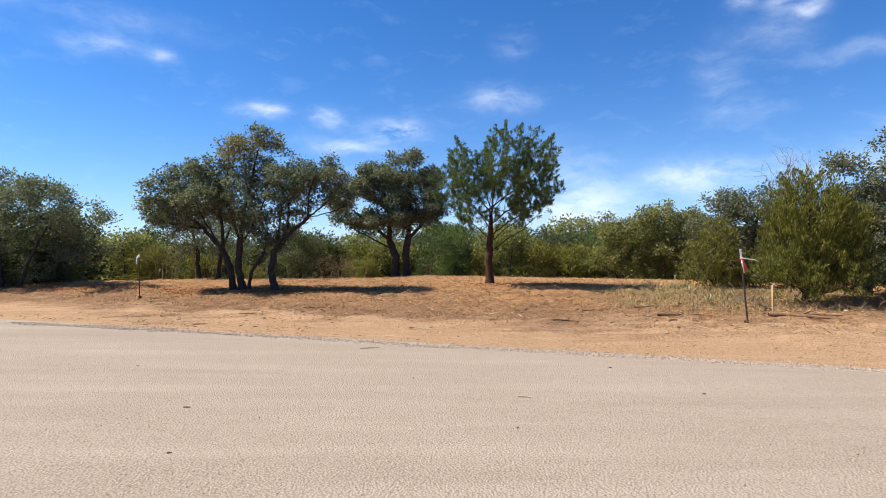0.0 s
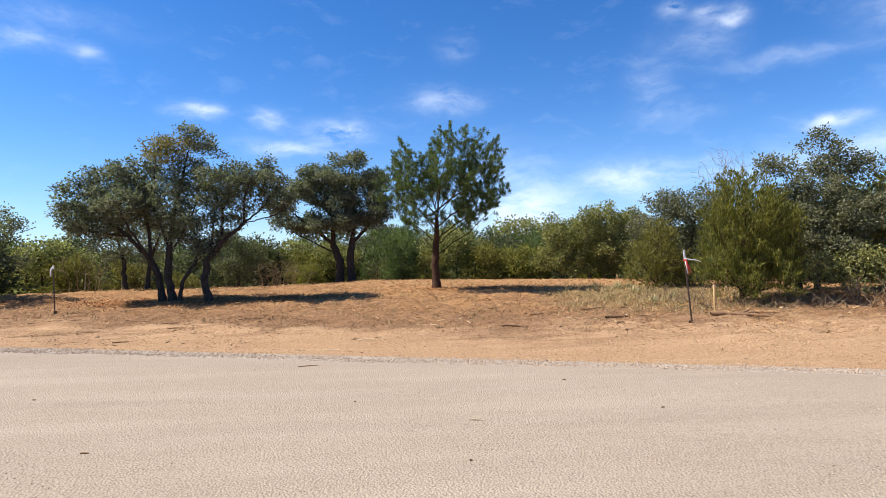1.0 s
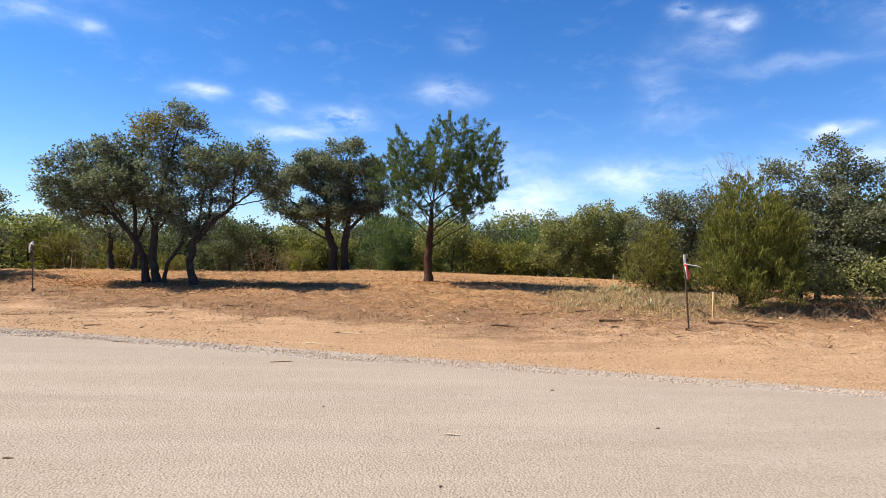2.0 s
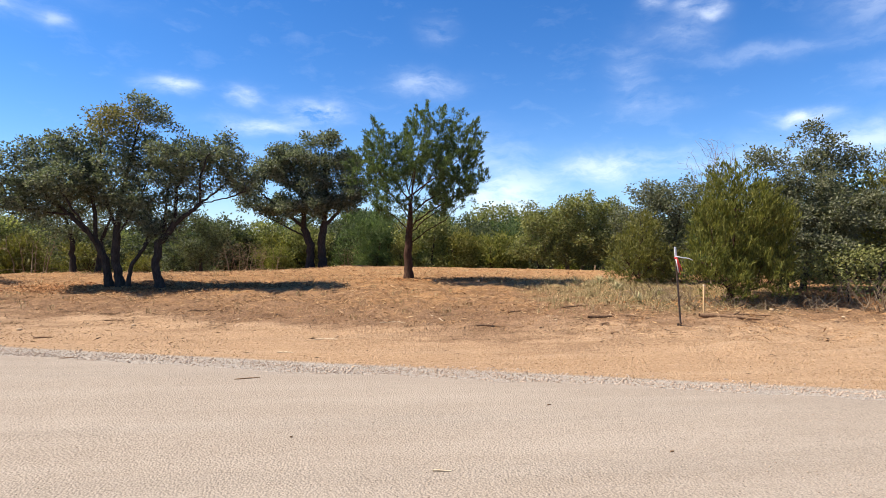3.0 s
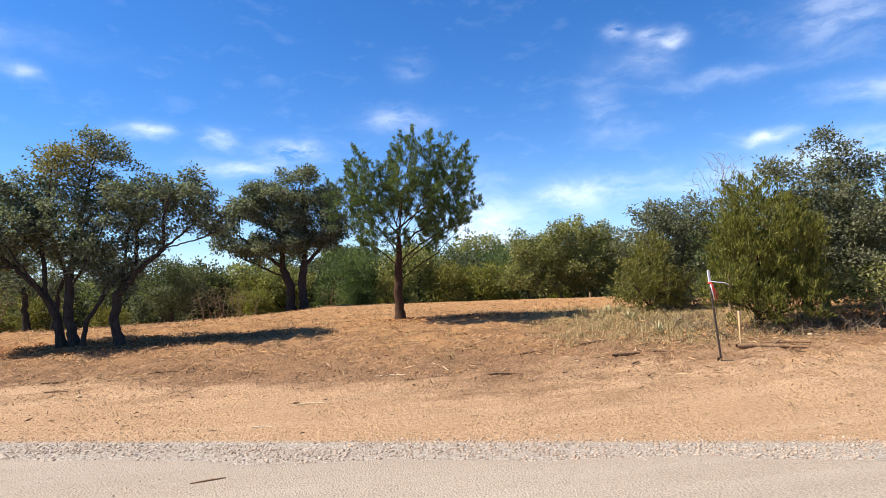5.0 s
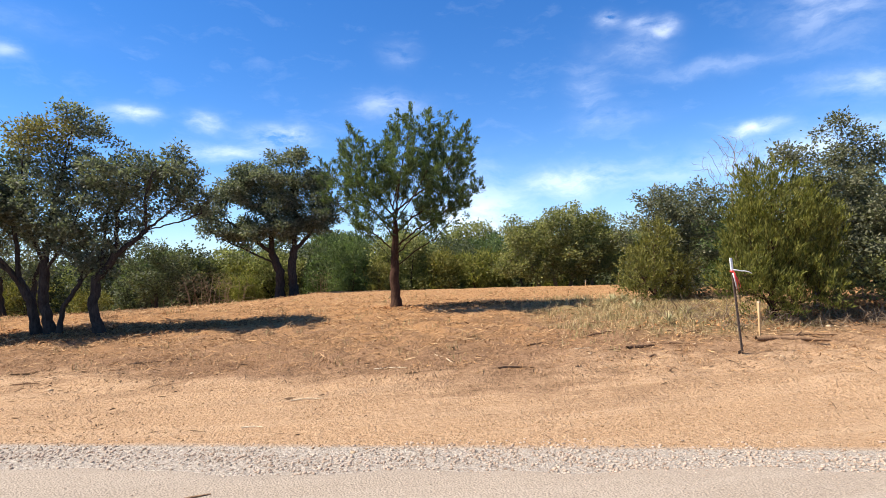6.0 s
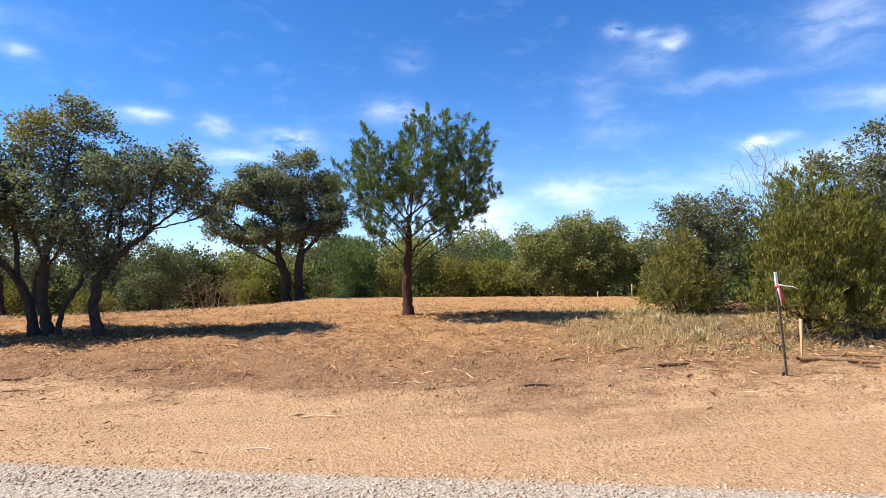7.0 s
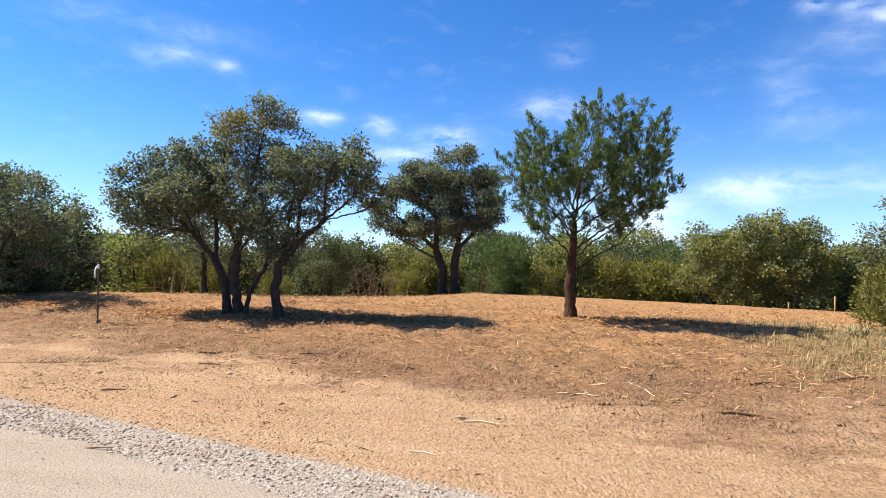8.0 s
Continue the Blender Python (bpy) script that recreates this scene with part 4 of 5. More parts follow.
tree("juniper_bush", 65, [[g, (14.7, 14.2, 1.5), (14.8, 14.2, 3.2)], [(14.7, 14.2, 0.5), (13.8, 14.0, 1.8)], [(14.7, 14.2, 0.5), (15.8, 14.1, 1.9)]],
     [(14.7, 14.1, 2.0, 1.5, 1.3, 1.4), (14.7, 14.2, 3.2, 1.2, 1.0, 0.7), (15.9, 14.1, 2.2, 1.2, 1.2, 1.4), (14.5, 13.6, 1.1, 1.5, 0.9, 0.9)],
     3400, 0.08, M_CEDAR_OLIVE, M_BARK_RED, "olive-green juniper in sun beside the thicket", clump=0.28, clumps=200, step=0.11, kill=0.14, per=13, tip=5,
     spread=0.055, length=0.12, width=0.030, spray=True, tall=1.8, jitter=0.2, category="bush", lift=0.15, plume=0.28, up=0.7)
g = foot(18.0, 14.6)
tree("juniper_tree", 66, [[g, (18.0, 14.6, 1.8), (18.1, 14.6, 4.3)]],
     [(18.0, 14.6, 2.6, 1.7, 1.5, 1.8), (18.1, 14.6, 4.3, 0.9, 0.9, 0.8)],
     2200, 0.10, M_CEDAR_BUSH, M_BARK_RED, "tall green juniper behind the thicket", clump=0.32, clumps=120, step=0.13, kill=0.17, per=13, tip=5,
     spread=0.06, length=0.15, width=0.036, spray=True, tall=1.8, jitter=0.2, lift=0.15)
g = foot(8.3, 16.7)
tree("juniper_bush", 67, [[g, (8.3, 16.7, 0.8), (8.3, 16.7, 1.6)], [(8.3, 16.7, 0.3), (7.8, 16.6, 0.9)], [(8.3, 16.7, 0.3), (8.8, 16.6, 1.0)]],
     [(8.3, 16.7, 1.1, 0.75, 0.8, 0.8), (7.85, 16.6, 0.6, 0.5, 0.6, 0.5), (8.75, 16.6, 0.7, 0.5, 0.6, 0.55), (8.4, 16.7, 1.8, 0.40, 0.5, 0.30)],
     1800, 0.05, M_CEDAR_OLIVE, M_BARK_RED, "yellow-green juniper shrub by the clearing", clump=0.22, clumps=110, step=0.10, kill=0.13, per=16, tip=4,
     spread=0.05, length=0.10, width=0.026, spray=True, tall=1.7, jitter=0.2, category="bush", lift=0.15, plume=0.24, up=0.7)
g = foot(12.2, 32.7)
tree("scrub_oak", 71, [[g, (12.0, 32.7, 1.0), (11.6, 32.7, 2.4)], [foot(13.0, 32.5), (13.5, 32.5, 1.2), (14.0, 32.6, 2.2)], [foot(11.2, 32.5), (10.6, 32.4, 1.0), (9.9, 32.4, 1.7)],
                       [foot(14.3, 32.6), (14.9, 32.6, 1.4)]],
     [(12.2, 32.3, 0.6, 3.3, 1.3, 0.7), (12.8, 32.7, 3.1, 2.1, 1.7, 1.2), (10.6, 32.6, 2.3, 1.4, 1.5, 1.2), (14.7, 32.7, 2.8, 1.4, 1.5, 1.1), (12.2, 32.0, 1.6, 2.6, 1.4, 0.8), (9.6, 32.5, 0.9, 0.9, 1.1, 0.8), (15.4, 32.7, 1.6, 0.9, 1.2, 1.2)],
     3600, 0.10, M_OAK_GREEN, M_TWIG, "large rounded scrub oak with grey stems at the far edge", clump=0.5, clumps=170, step=0.18, kill=0.23, per=20, spread=0.13, length=0.13, width=0.085, r_tip=0.007, category="bush")
g = foot(-10.3, 23.0)
tree("live_oak", 72, [[g, (-10.3, 23.0, 1.2), (-10.6, 23.0, 2.2)], [foot(-9.5, 23.1), (-9.4, 23.1, 1.2), (-9.0, 23.1, 2.2)]],
     [(-10.6, 23.0, 2.6, 1.5, 1.4, 0.9), (-9.0, 23.0, 2.5, 1.3, 1.4, 0.8), (-10.0, 23.2, 1.8, 1.6, 1.2, 0.6)],
     1700, 0.10, M_OAK, M_BARK, "shaded live oak behind the clump", clump=0.4, clumps=90, step=0.15, kill=0.2, per=13, length=0.09, width=0.055)
g = foot(-7.3, 28.0)
tree("scrub_oak", 73, [[g, (-7.3, 28.0, 0.8), (-7.2, 28.0, 1.6)]], [(-7.3, 28.0, 1.5, 1.2, 1.1, 1.1), (-6.8, 28.0, 1.0, 0.7, 0.8, 0.9), (-7.6, 27.8, 0.6, 0.9, 0.8, 0.7)],
     1500, 0.07, M_OAK_SHADED, M_BARK, "round scrub oak behind the clump, leaves coloured as shaded", clump=0.4, clumps=60, step=0.16, kill=0.2, per=14, length=0.1, width=0.06, category="bush")

# the wood round the clearing: six kinds, grown once and set out again at other sizes
def kind_of_bush(name, seed, x, y, h, w, leaf, bark, label, spray=False, bare=False, n=1200, category="bush", stems=3, lowest=0.0, group="wood round the clearing"):
    rng = np.random.default_rng(seed)
    o = foot(x, y)
    st = []
    for i in range(stems):
        a = rng.uniform(0, 6.28)
        st.append([(x + 0.15 * w * math.cos(a) * (i > 0), y + 0.15 * w * math.sin(a) * (i > 0), o[2]),
                   (x + 0.2 * w * math.cos(a), y + 0.2 * w * math.sin(a), o[2] + 0.35 * h), (x + 0.26 * w * math.cos(a), y + 0.26 * w * math.sin(a), o[2] + 0.6 * h)])
    blobs = [(x, y, o[2] + 0.58 * h, 0.40 * w, 0.40 * w, 0.40 * h)]
    for i in range(9):
        a = rng.uniform(0, 6.28)
        q = rng.uniform(0.16, 0.34) * w
        blobs.append((x + q * math.cos(a), y + q * math.sin(a), o[2] + h * rng.uniform(0.12 + lowest, 0.76), 0.22 * w, 0.22 * w, 0.19 * h))
    for i in range(7):
        a = i * 0.9 + rng.uniform(-0.2, 0.2)
        blobs.append((x + 0.32 * w * math.cos(a), y + 0.32 * w * math.sin(a), o[2] + (0.16 + lowest) * h, 0.17 * w, 0.17 * w, 0.15 * h))
    return tree(name, seed, st, blobs, n, 0.022 if bare else 0.04 + 0.010 * h, leaf, bark, label, clump=0.11 * w + 0.1, clumps=75, step=0.22, kill=0.27, per=12, tip=6, spread=0.14,
                length=0.24 if spray else 0.17, width=0.07 if spray else 0.12, spray=spray, tall=1.7 if spray else 1.0, r_tip=0.007, category=category, bare=bare, group=group, lift=0.12 if spray else 0.05, thin=3, prune=0 if bare else 2)


KINDS = [
    kind_of_bush("scrub_oak", 101, -13.0, 38.5, 3.6, 4.4, M_OAK_SHADED, M_BARK, "grey-green scrub oak in the wood"),
    kind_of_bush("scrub_oak", 102, 4.2, 38.0, 3.8, 4.6, M_OAK_GREEN, M_BARK, "green scrub oak in the wood"),
    kind_of_bush("juniper_tree", 103, 1.6, 39.5, 4.0, 3.2, M_CEDAR, M_BARK_RED, "dark juniper in the wood", spray=True, category="tree"),
    kind_of_bush("juniper_bush", 104, 8.4, 36.4, 2.7, 2.8, M_CEDAR_BUSH, M_BARK_RED, "bright green juniper bush at the wood's edge", spray=True),
    kind_of_bush("bare_bush", 105, -8.8, 37.5, 2.9, 3.6, None, M_TWIG, "leafless grey brush at the wood's edge", bare=True, n=800, stems=6),
    kind_of_bush("live_oak", 106, 16.0, 37.5, 4.8, 5.2, M_OAK_SHADED, M_BARK, "grey-green live oak in the wood", category="tree"),
    kind_of_bush("juniper_bush", 107, 6.2, 36.8, 2.5, 2.6, M_CEDAR_OLIVE, M_BARK_RED, "olive juniper bush at the wood's edge", spray=True),
]
rng = np.random.default_rng(77)


def again(i, x, y, s, up=1.0):
    g = foot(x, y)
    return copy_thing(KINDS[i], Matrix.Translation((g[0], g[1], g[2] - 0.05)) @ Matrix.Rotation(rng.uniform(0, 6.28), 4, "Z") @ Matrix.Diagonal((s, s, s * up, 1)))


# nearer bushes that stand out from the wood
for i, x, y, s in [(4, -20.5, 36.0, 1.0), (4, -18.0, 34.5, 0.9), (3, -17.2, 33.0, 0.8), (6, -22.5, 33.5, 0.9), (0, -21.5, 29.5, 0.9), (1, -25.0, 31.0, 0.9), (6, -12.0, 34.5, 0.7),
                   (3, -5.6, 37.2, 0.75), (1, -3.6, 38.0, 0.8), (4, -1.0, 37.4, 0.6), (2, 0.6, 36.2, 0.75), (3, 10.0, 37.4, 1.0), (2, 17.5, 33.0, 0.8), (5, 17.8, 29.0, 0.8), (1, 16.2, 27.0, 0.7),
                   (0, 14.2, 23.5, 0.75), (2, 13.0, 20.0, 0.8), (0, 15.5, 18.5, 0.9), (5, 18.5, 20.0, 0.9), (4, 12.6, 21.5, 0.6), (0, -19.5, 22.5, 0.95), (1, -22.0, 24.5, 1.0), (0, -17.0, 24.0, 0.9),
                   (2, 21.0, 16.0, 0.9), (0, 20.5, 12.8, 0.85), (4, 17.3, 12.6, 0.6)]:
    again(i, x, y, s)
for i, x, y, s in [(4, -6.9, 34.0, 0.95), (4, -8.5, 33.2, 0.8), (4, -5.4, 34.8, 0.75), (6, -11.0, 31.0, 0.6), (0, -9.5, 33.0, 0.65), (4, -6.4, 35.2, 0.8), (3, -4.9, 36.0, 0.6), (0, -15.6, 21.6, 0.62), (1, -17.8, 21.2, 0.65), 
                   (0, -20.5, 20.5, 0.8), (6, -14.6, 27.5, 0.8), (6, -12.6, 28.5, 0.75), (4, -13.4, 26.0, 0.9), (1, -16.4, 28.5, 0.8), (6, 2.6, 36.0, 0.7), (3, 13.6, 36.0, 0.9), (0, 18.4, 26.0, 0.8), (3, 11.3, 22.0, 0.6), (4, 10.6, 18.6, 0.5)]:
    again(i, x, y, s)
for row_y, dx, s0, s1, x0, x1 in ((40.0, 2.2, 0.95, 1.2, -44, 34), (45, 3.0, 1.05, 1.3, -50, 38), (52, 4.2, 1.2, 1.5, -55, 42), (60, 6.5, 1.4, 1.8, -60, 46), (82, 10.0, 1.9, 2.4, -80, 62)):
    x = x0
    while x < x1:
        low = 0.92 if x < -0.10 * row_y else 0.98
        kind = int(rng.choice([0, 0, 1, 2, 2, 5, 3, 6] if row_y > 45 else [0, 1, 2, 3, 6, 1, 0]))
        again(kind, x + rng.uniform(-0.9, 0.9), row_y + rng.uniform(-1.8, 1.8), rng.uniform(s0, s1) * low)
        x += dx * rng.uniform(0.8, 1.2)


# ---- brush, logs and stones ----
def joined(name, bms, material):
    me = bpy.data.meshes.new(name)
    bms.to_mesh(me)
    bms.free()
    me.materials.append(material)
    return me


def part(name, me, parent):
    ob = new(name, me)
    ob.parent = parent
    return ob


def brush_heap(seed, x, y, w, h, count, label):
    """A heap of leaning dead branches, each forked once or twice, each a part of its own."""
    rng = np.random.default_rng(seed)
    root = new("brush_heap")
    o = np.array([x, y, float(land(x, y))])
    root.location = o
    for i in range(count):
        bx, by = rng.normal(0, 0.35 * w), rng.normal(0, 0.22 * w)
        z0 = float(land(x + bx, y + by)) - 0.03
        a, lean, L = rng.uniform(0, 6.28), rng.uniform(0.2, 1.2) if h > 0.46 else rng.uniform(0.6, 1.45), h * rng.uniform(0.6, 1.25)
        d = np.array([math.cos(a) * math.sin(lean), math.sin(a) * math.sin(lean), math.cos(lean)])
        p, pts = np.array([x + bx, y + by, z0]) - o, []
        for j in range(6):
            pts.append(p.copy())
            d = d + rng.normal(0, 0.16, 3) + np.array([0, 0, -0.03])
            d /= np.linalg.norm(d)
            p = p + d * L / 5
        r = rng.uniform(0.005, 0.014)
        paths = [(pts, np.linspace(r, r * 0.35, 6), 5)]
        for b in range(rng.integers(1, 4)):
            q = pts[rng.integers(1, 4)].copy()
            e = d + rng.normal(0, 0.6, 3)
            e /= np.linalg.norm(e)
            paths.append(([q + e * L * 0.12 * j + rng.normal(0, 0.01, 3) * (j > 0) for j in range(4)], np.linspace(r * 0.6, r * 0.2, 4), 4))
        v, f = tubes(paths)
        part("branch", mesh_of("dead_branch", v, f, M_TWIG, True), root)
    return tagged(root, label, "brush")


for i, (x, y, w, h, c) in enumerate([(11.3, 12.1, 1.4, 0.75, 50), (12.6, 12.0, 1.4, 0.85, 55), (10.2, 12.3, 1.1, 0.42, 26), (13.5, 11.9, 1.3, 0.8, 60), (15.2, 12.0, 1.4, 0.8, 55), (8.9, 12.5, 1.2, 0.42, 60), (8.1, 12.7, 0.9, 0.40, 50), (9.8, 12.4, 1.0, 0.45, 45), (7.6, 13.6, 1.0, 0.45, 55), (7.9, 14.8, 1.2, 0.45, 50), (7.2, 12.7, 0.7, 0.28, 26), (7.0, 14.4, 0.8, 0.28, 28)]):
    brush_heap(200 + i, x, y, w, h, c, "heap of dead grey branches at the thicket's foot" if h > 0.45 else "low dead twigs under the juniper bush")


def log(seed, x, y, length, r, yaw, label, material=None, name="branch", bend_=0.12, fork=False):
    rng = np.random.default_rng(seed)
    d = np.array([math.cos(yaw), math.sin(yaw)])
    pts = []
    for j in range(7):
        t = (j / 6 - 0.5) * length
        off = bend_ * length * math.sin(j / 6 * 3.1) + rng.normal(0, 0.02 * length)
        px_, py_ = x + d[0] * t - d[1] * off, y + d[1] * t + d[0] * off
        pts.append(np.array([px_, py_, float(land(px_, py_)) + r * 0.75 + abs(rng.normal(0, 0.15 * r))]))
    rad = np.linspace(r, r * 0.55, 7) * rng.uniform(0.85, 1.15, 7)
    rad[0] *= 0.7
    rad[-1] *= 0.5
    paths = [(pts, rad, 7)]
    if fork:
        q = pts[3]
        e = np.array([d[0] * 0.7 - d[1] * 0.7, d[1] * 0.7 + d[0] * 0.7, 0.25])
        paths.append(([q + e * length * 0.1 * j for j in range(4)], np.linspace(r * 0.55, r * 0.25, 4), 5))
    v, f = tubes(paths)
    o = np.array([x, y, float(land(x, y))])
    ob = new(name, mesh_of(name, v - o, f, material or M_WOOD, True))
    ob.location = o
    return tagged(ob, label, "branch")


log(1, 2.5, 11.05, 0.55, 0.024, 0.05, "dark broken branch lying on the dirt", fork=True)
log(2, 4.62, 10.98, 0.50, 0.03, 0.9, "dark bark-covered branch lying on the dirt")
log(3, 3.5, 11.0, 0.42, 0.022, 0.75, "dark bent stick on the dirt")
log(4, 4.9, 11.75, 0.55, 0.04, 0.05, "short pale-ended log on the brown soil")
log(5, 7.38, 11.32, 1.10, 0.055, -0.44, "thick brown fallen log behind the wooden stake", fork=True, bend_=0.07)
log(17, 7.93, 11.58, 0.93, 0.035, -0.26, "slimmer brown branch lying against the fallen log")
log(18, 4.88, 13.00, 0.90, 0.022, 0.24, "long brown branch lying on the brown soil", fork=True)
log(19, 6.14, 12.84, 0.38, 0.018, 0.43, "short dark stick at the grass's edge")
log(20, 5.94, 11.30, 0.23, 0.02, -0.37, "short dark stick near the steel post")
log(21, 4.40, 11.71, 0.21, 0.018, -0.12, "short dark stick on the brown soil")
log(22, 2.59, 11.24, 0.24, 0.016, -0.88, "dark stick on the dirt")
log(23, 4.42, 10.31, 0.22, 0.02, -2.03, "stub of dark wood on the dirt")
log(24, 1.63, 12.11, 0.62, 0.012, -1.26, "pale twig lying in the straw", M_PALE, bend_=0.04)
log(25, 3.87, 11.95, 0.51, 0.014, 0.21, "pale split stick on the brown soil", M_PALE)
log(6, 5.6, 11.9, 0.5, 0.022, -0.3, "dark stick on the brown soil")
log(7, -4.9, 11.05, 0.28, 0.014, 0.3, "dark chip of wood on the dirt")
log(8, 0.75, 11.65, 0.5, 0.012, -0.35, "thin pale twig on the brown soil", M_PALE)
log(9, -0.4, 10.6, 0.40, 0.010, -0.2, "thin pale twig on the dirt", M_PALE)
log(10, -0.9, 9.55, 0.24, 0.010, -0.2, "small pale stick on the dirt", M_PALE)
log(11, 3.4, 12.6, 0.45, 0.02, 0.4, "short dark stick among the straw")
log(12, -3.1, 13.5, 0.7, 0.013, 0.1, "long dark stick among the straw")
log(13, -4.5, 12.6, 0.4, 0.013, -0.2, "dark stick on the graded dirt")
log(14, -5.4, 13.6, 0.45, 0.014, 0.15, "dark stick on the brown soil")
log(15, 6.5, 12.6, 0.6, 0.018, 0.2, "grey stick at the grass's edge")
log(16, 1.9, 12.2, 0.35, 0.016, 1.2, "short dark stick on the brown soil")


def chip(seed, x, y, length, width, yaw, label, material):
    """A flat splinter of wood or bark on the road, thick and ragged at its ends."""
    rng = np.random.default_rng(seed)
    bm = bmesh.new()
    n = 6
    top, bot = [], []
    for j in range(n):
        t = (j / (n - 1) - 0.5) * length
        w = width * (0.35 + 0.65 * math.sin((j + 0.6) / n * 3.0)) * rng.uniform(0.8, 1.15)
        c = 0.002 + 0.002 * math.sin(j) + 0.002 * rng.random()
        top.append([bm.verts.new((t, sgn * w / 2, c + 0.004)) for sgn in (-1, 1)])
        bot.append([bm.verts.new((t, sgn * w / 2, 0)) for sgn in (-1, 1)])
    for j in range(n - 1):
        bm.faces.new((top[j][0], top[j + 1][0], top[j + 1][1], top[j][1]))
        bm.faces.new((bot[j][1], bot[j + 1][1], bot[j + 1][0], bot[j][0]))
        for q in (0, 1):
            bm.faces.new((bot[j][q], bot[j + 1][q], top[j + 1][q], top[j][q]))
    for j in (0, n - 1):
        bm.faces.new((bot[j][0], bot[j][1], top[j][1], top[j][0]))
    bmesh.ops.recalc_face_normals(bm, faces=bm.faces)
    ob = new("wood_chip", joined("wood_chip", bm, material))
    ob.matrix_world = Matrix.Translation(at(x, y, 0.016)) @ Matrix.Rotation(yaw, 4, "Z")
    return tagged(ob, label, "wood chip", "chips on the road")


for i, (x, y, L, w, a, m) in enumerate([(-2.1, 4.49, 0.08, 0.022, 0.0, M_WOOD), (0.73, 4.87, 0.12, 0.02, -0.2, M_PALE), (2.4, 5.02, 0.045, 0.02, 0.3, M_WOOD),
                                        (-1.0, 7.47, 0.26, 0.03, 0.25, M_WOOD), (-3.45, 8.9, 0.22, 0.03, 0.3, M_WOOD), (1.9, 6.2, 0.06, 0.012, 0.4, M_WOOD),
                                        (-0.3, 5.6, 0.03, 0.012, 0.8, M_WOOD), (-3.4, 6.1, 0.05, 0.012, 0.2, M_WOOD), (0.55, 4.0, 0.03, 0.012, 0.5, M_WOOD), (-1.75, 3.5, 0.04, 0.016, 0.4, M_WOOD)]):
    chip(300 + i, x, y, L if L > 0.1 else 0.75 * L, 0.6 * w, a, "pale wood splinter on the road" if m is M_PALE else "small dark wood chip lying on the road", m)


def stone(seed, x, y, r):
    rng = np.random.default_rng(seed)
    bm = bmesh.new()
    bmesh.ops.create_icosphere(bm, subdivisions=2, radius=r)
    for v in bm.verts:
        q = noise.noise(v.co * (1.6 / r) + Vector((seed, 0, 0)))
        v.co *= 1 + 0.28 * q
        v.co.z *= 0.62
    me = joined("stone", bm, M_STONE)
    me.polygons.foreach_set("use_smooth", np.ones(len(me.polygons), bool))
    ob = new("stone", me)
    ob.matrix_world = Matrix.Translation(at(x, y, 0.02 * r)) @ Matrix.Rotation(rng.uniform(0, 6), 4, "Z")
    return tagged(ob, "pale limestone lying on the brown soil", "stone", "stones on the cleared ground")


for i, (x, y, r) in enumerate([(9.0, 12.2, 0.07), (9.3, 12.1, 0.05), (5.3, 12.2, 0.05), (3.9, 11.6, 0.05), (-8.6, 15.2, 0.09), (-8.2, 15.3, 0.07), (0.8, 11.45, 0.045), (5.9, 11.8, 0.05), (-5.8, 12.0, 0.06),
                               (-6.6, 12.8, 0.05), (6.4, 10.5, 0.05), (7.2, 10.4, 0.06), (2.9, 11.9, 0.04), (-2.2, 12.5, 0.045), (-4.0, 12.2, 0.05), (0.1, 8.35, 0.035), (9.8, 11.2, 0.05)]):
    stone(400 + i, x, y, 0.75 * r)


def yucca(seed, x, y, r, n):
    """A rosette of stiff pointed blades, each with a raised fold."""
    rng = np.random.default_rng(seed)
    V, F = [], []
    for i in range(n):
        a, t = rng.uniform(0, 6.28), rng.uniform(0.25, 1.35)
        d = np.array([math.cos(a) * math.cos(t), math.sin(a) * math.cos(t), math.sin(t)])
        sd = np.array([-math.sin(a), math.cos(a), 0])
        L, w = r * rng.uniform(0.7, 1.1), 0.016
        up = np.cross(d, sd)
        b = len(V)
        V += [-sd * w, sd * w, d * L * 0.5 + sd * w * 0.8 - up * 0.3 * w, d * L * 0.5 - sd * w * 0.8 - up * 0.3 * w, d * L + np.array([0, 0, -0.06 * L]), up * -0.012, d * L * 0.5 - up * 0.014]
        F += [(b, b + 5, b + 6), (b, b + 6, b + 3), (b + 5, b + 1, b + 2), (b + 5, b + 2, b + 6), (b + 3, b + 6, b + 4), (b + 6, b + 2, b + 4), (b + 1, b, b + 3), (b + 1, b + 3, b + 2), (b + 2, b + 3, b + 4)]
    ob = new("yucca", mesh_of("yucca", np.array(V), np.array(F), M_YUCCA))
    ob.location = at(x, y)
    return tagged(ob, "grey-green yucca rosette in the dry grass", "yucca", "yuccas in the grass")


for i, (x, y, r, n) in enumerate([(7.1, 15.6, 0.30, 34), (6.7, 13.7, 0.28, 26), (7.0, 16.6, 0.34, 34), (7.5, 16.9, 0.34, 34), (6.4, 16.9, 0.28, 26), (7.6, 14.4, 0.26, 24)]):
    yucca(500 + i, x, y, r, n)


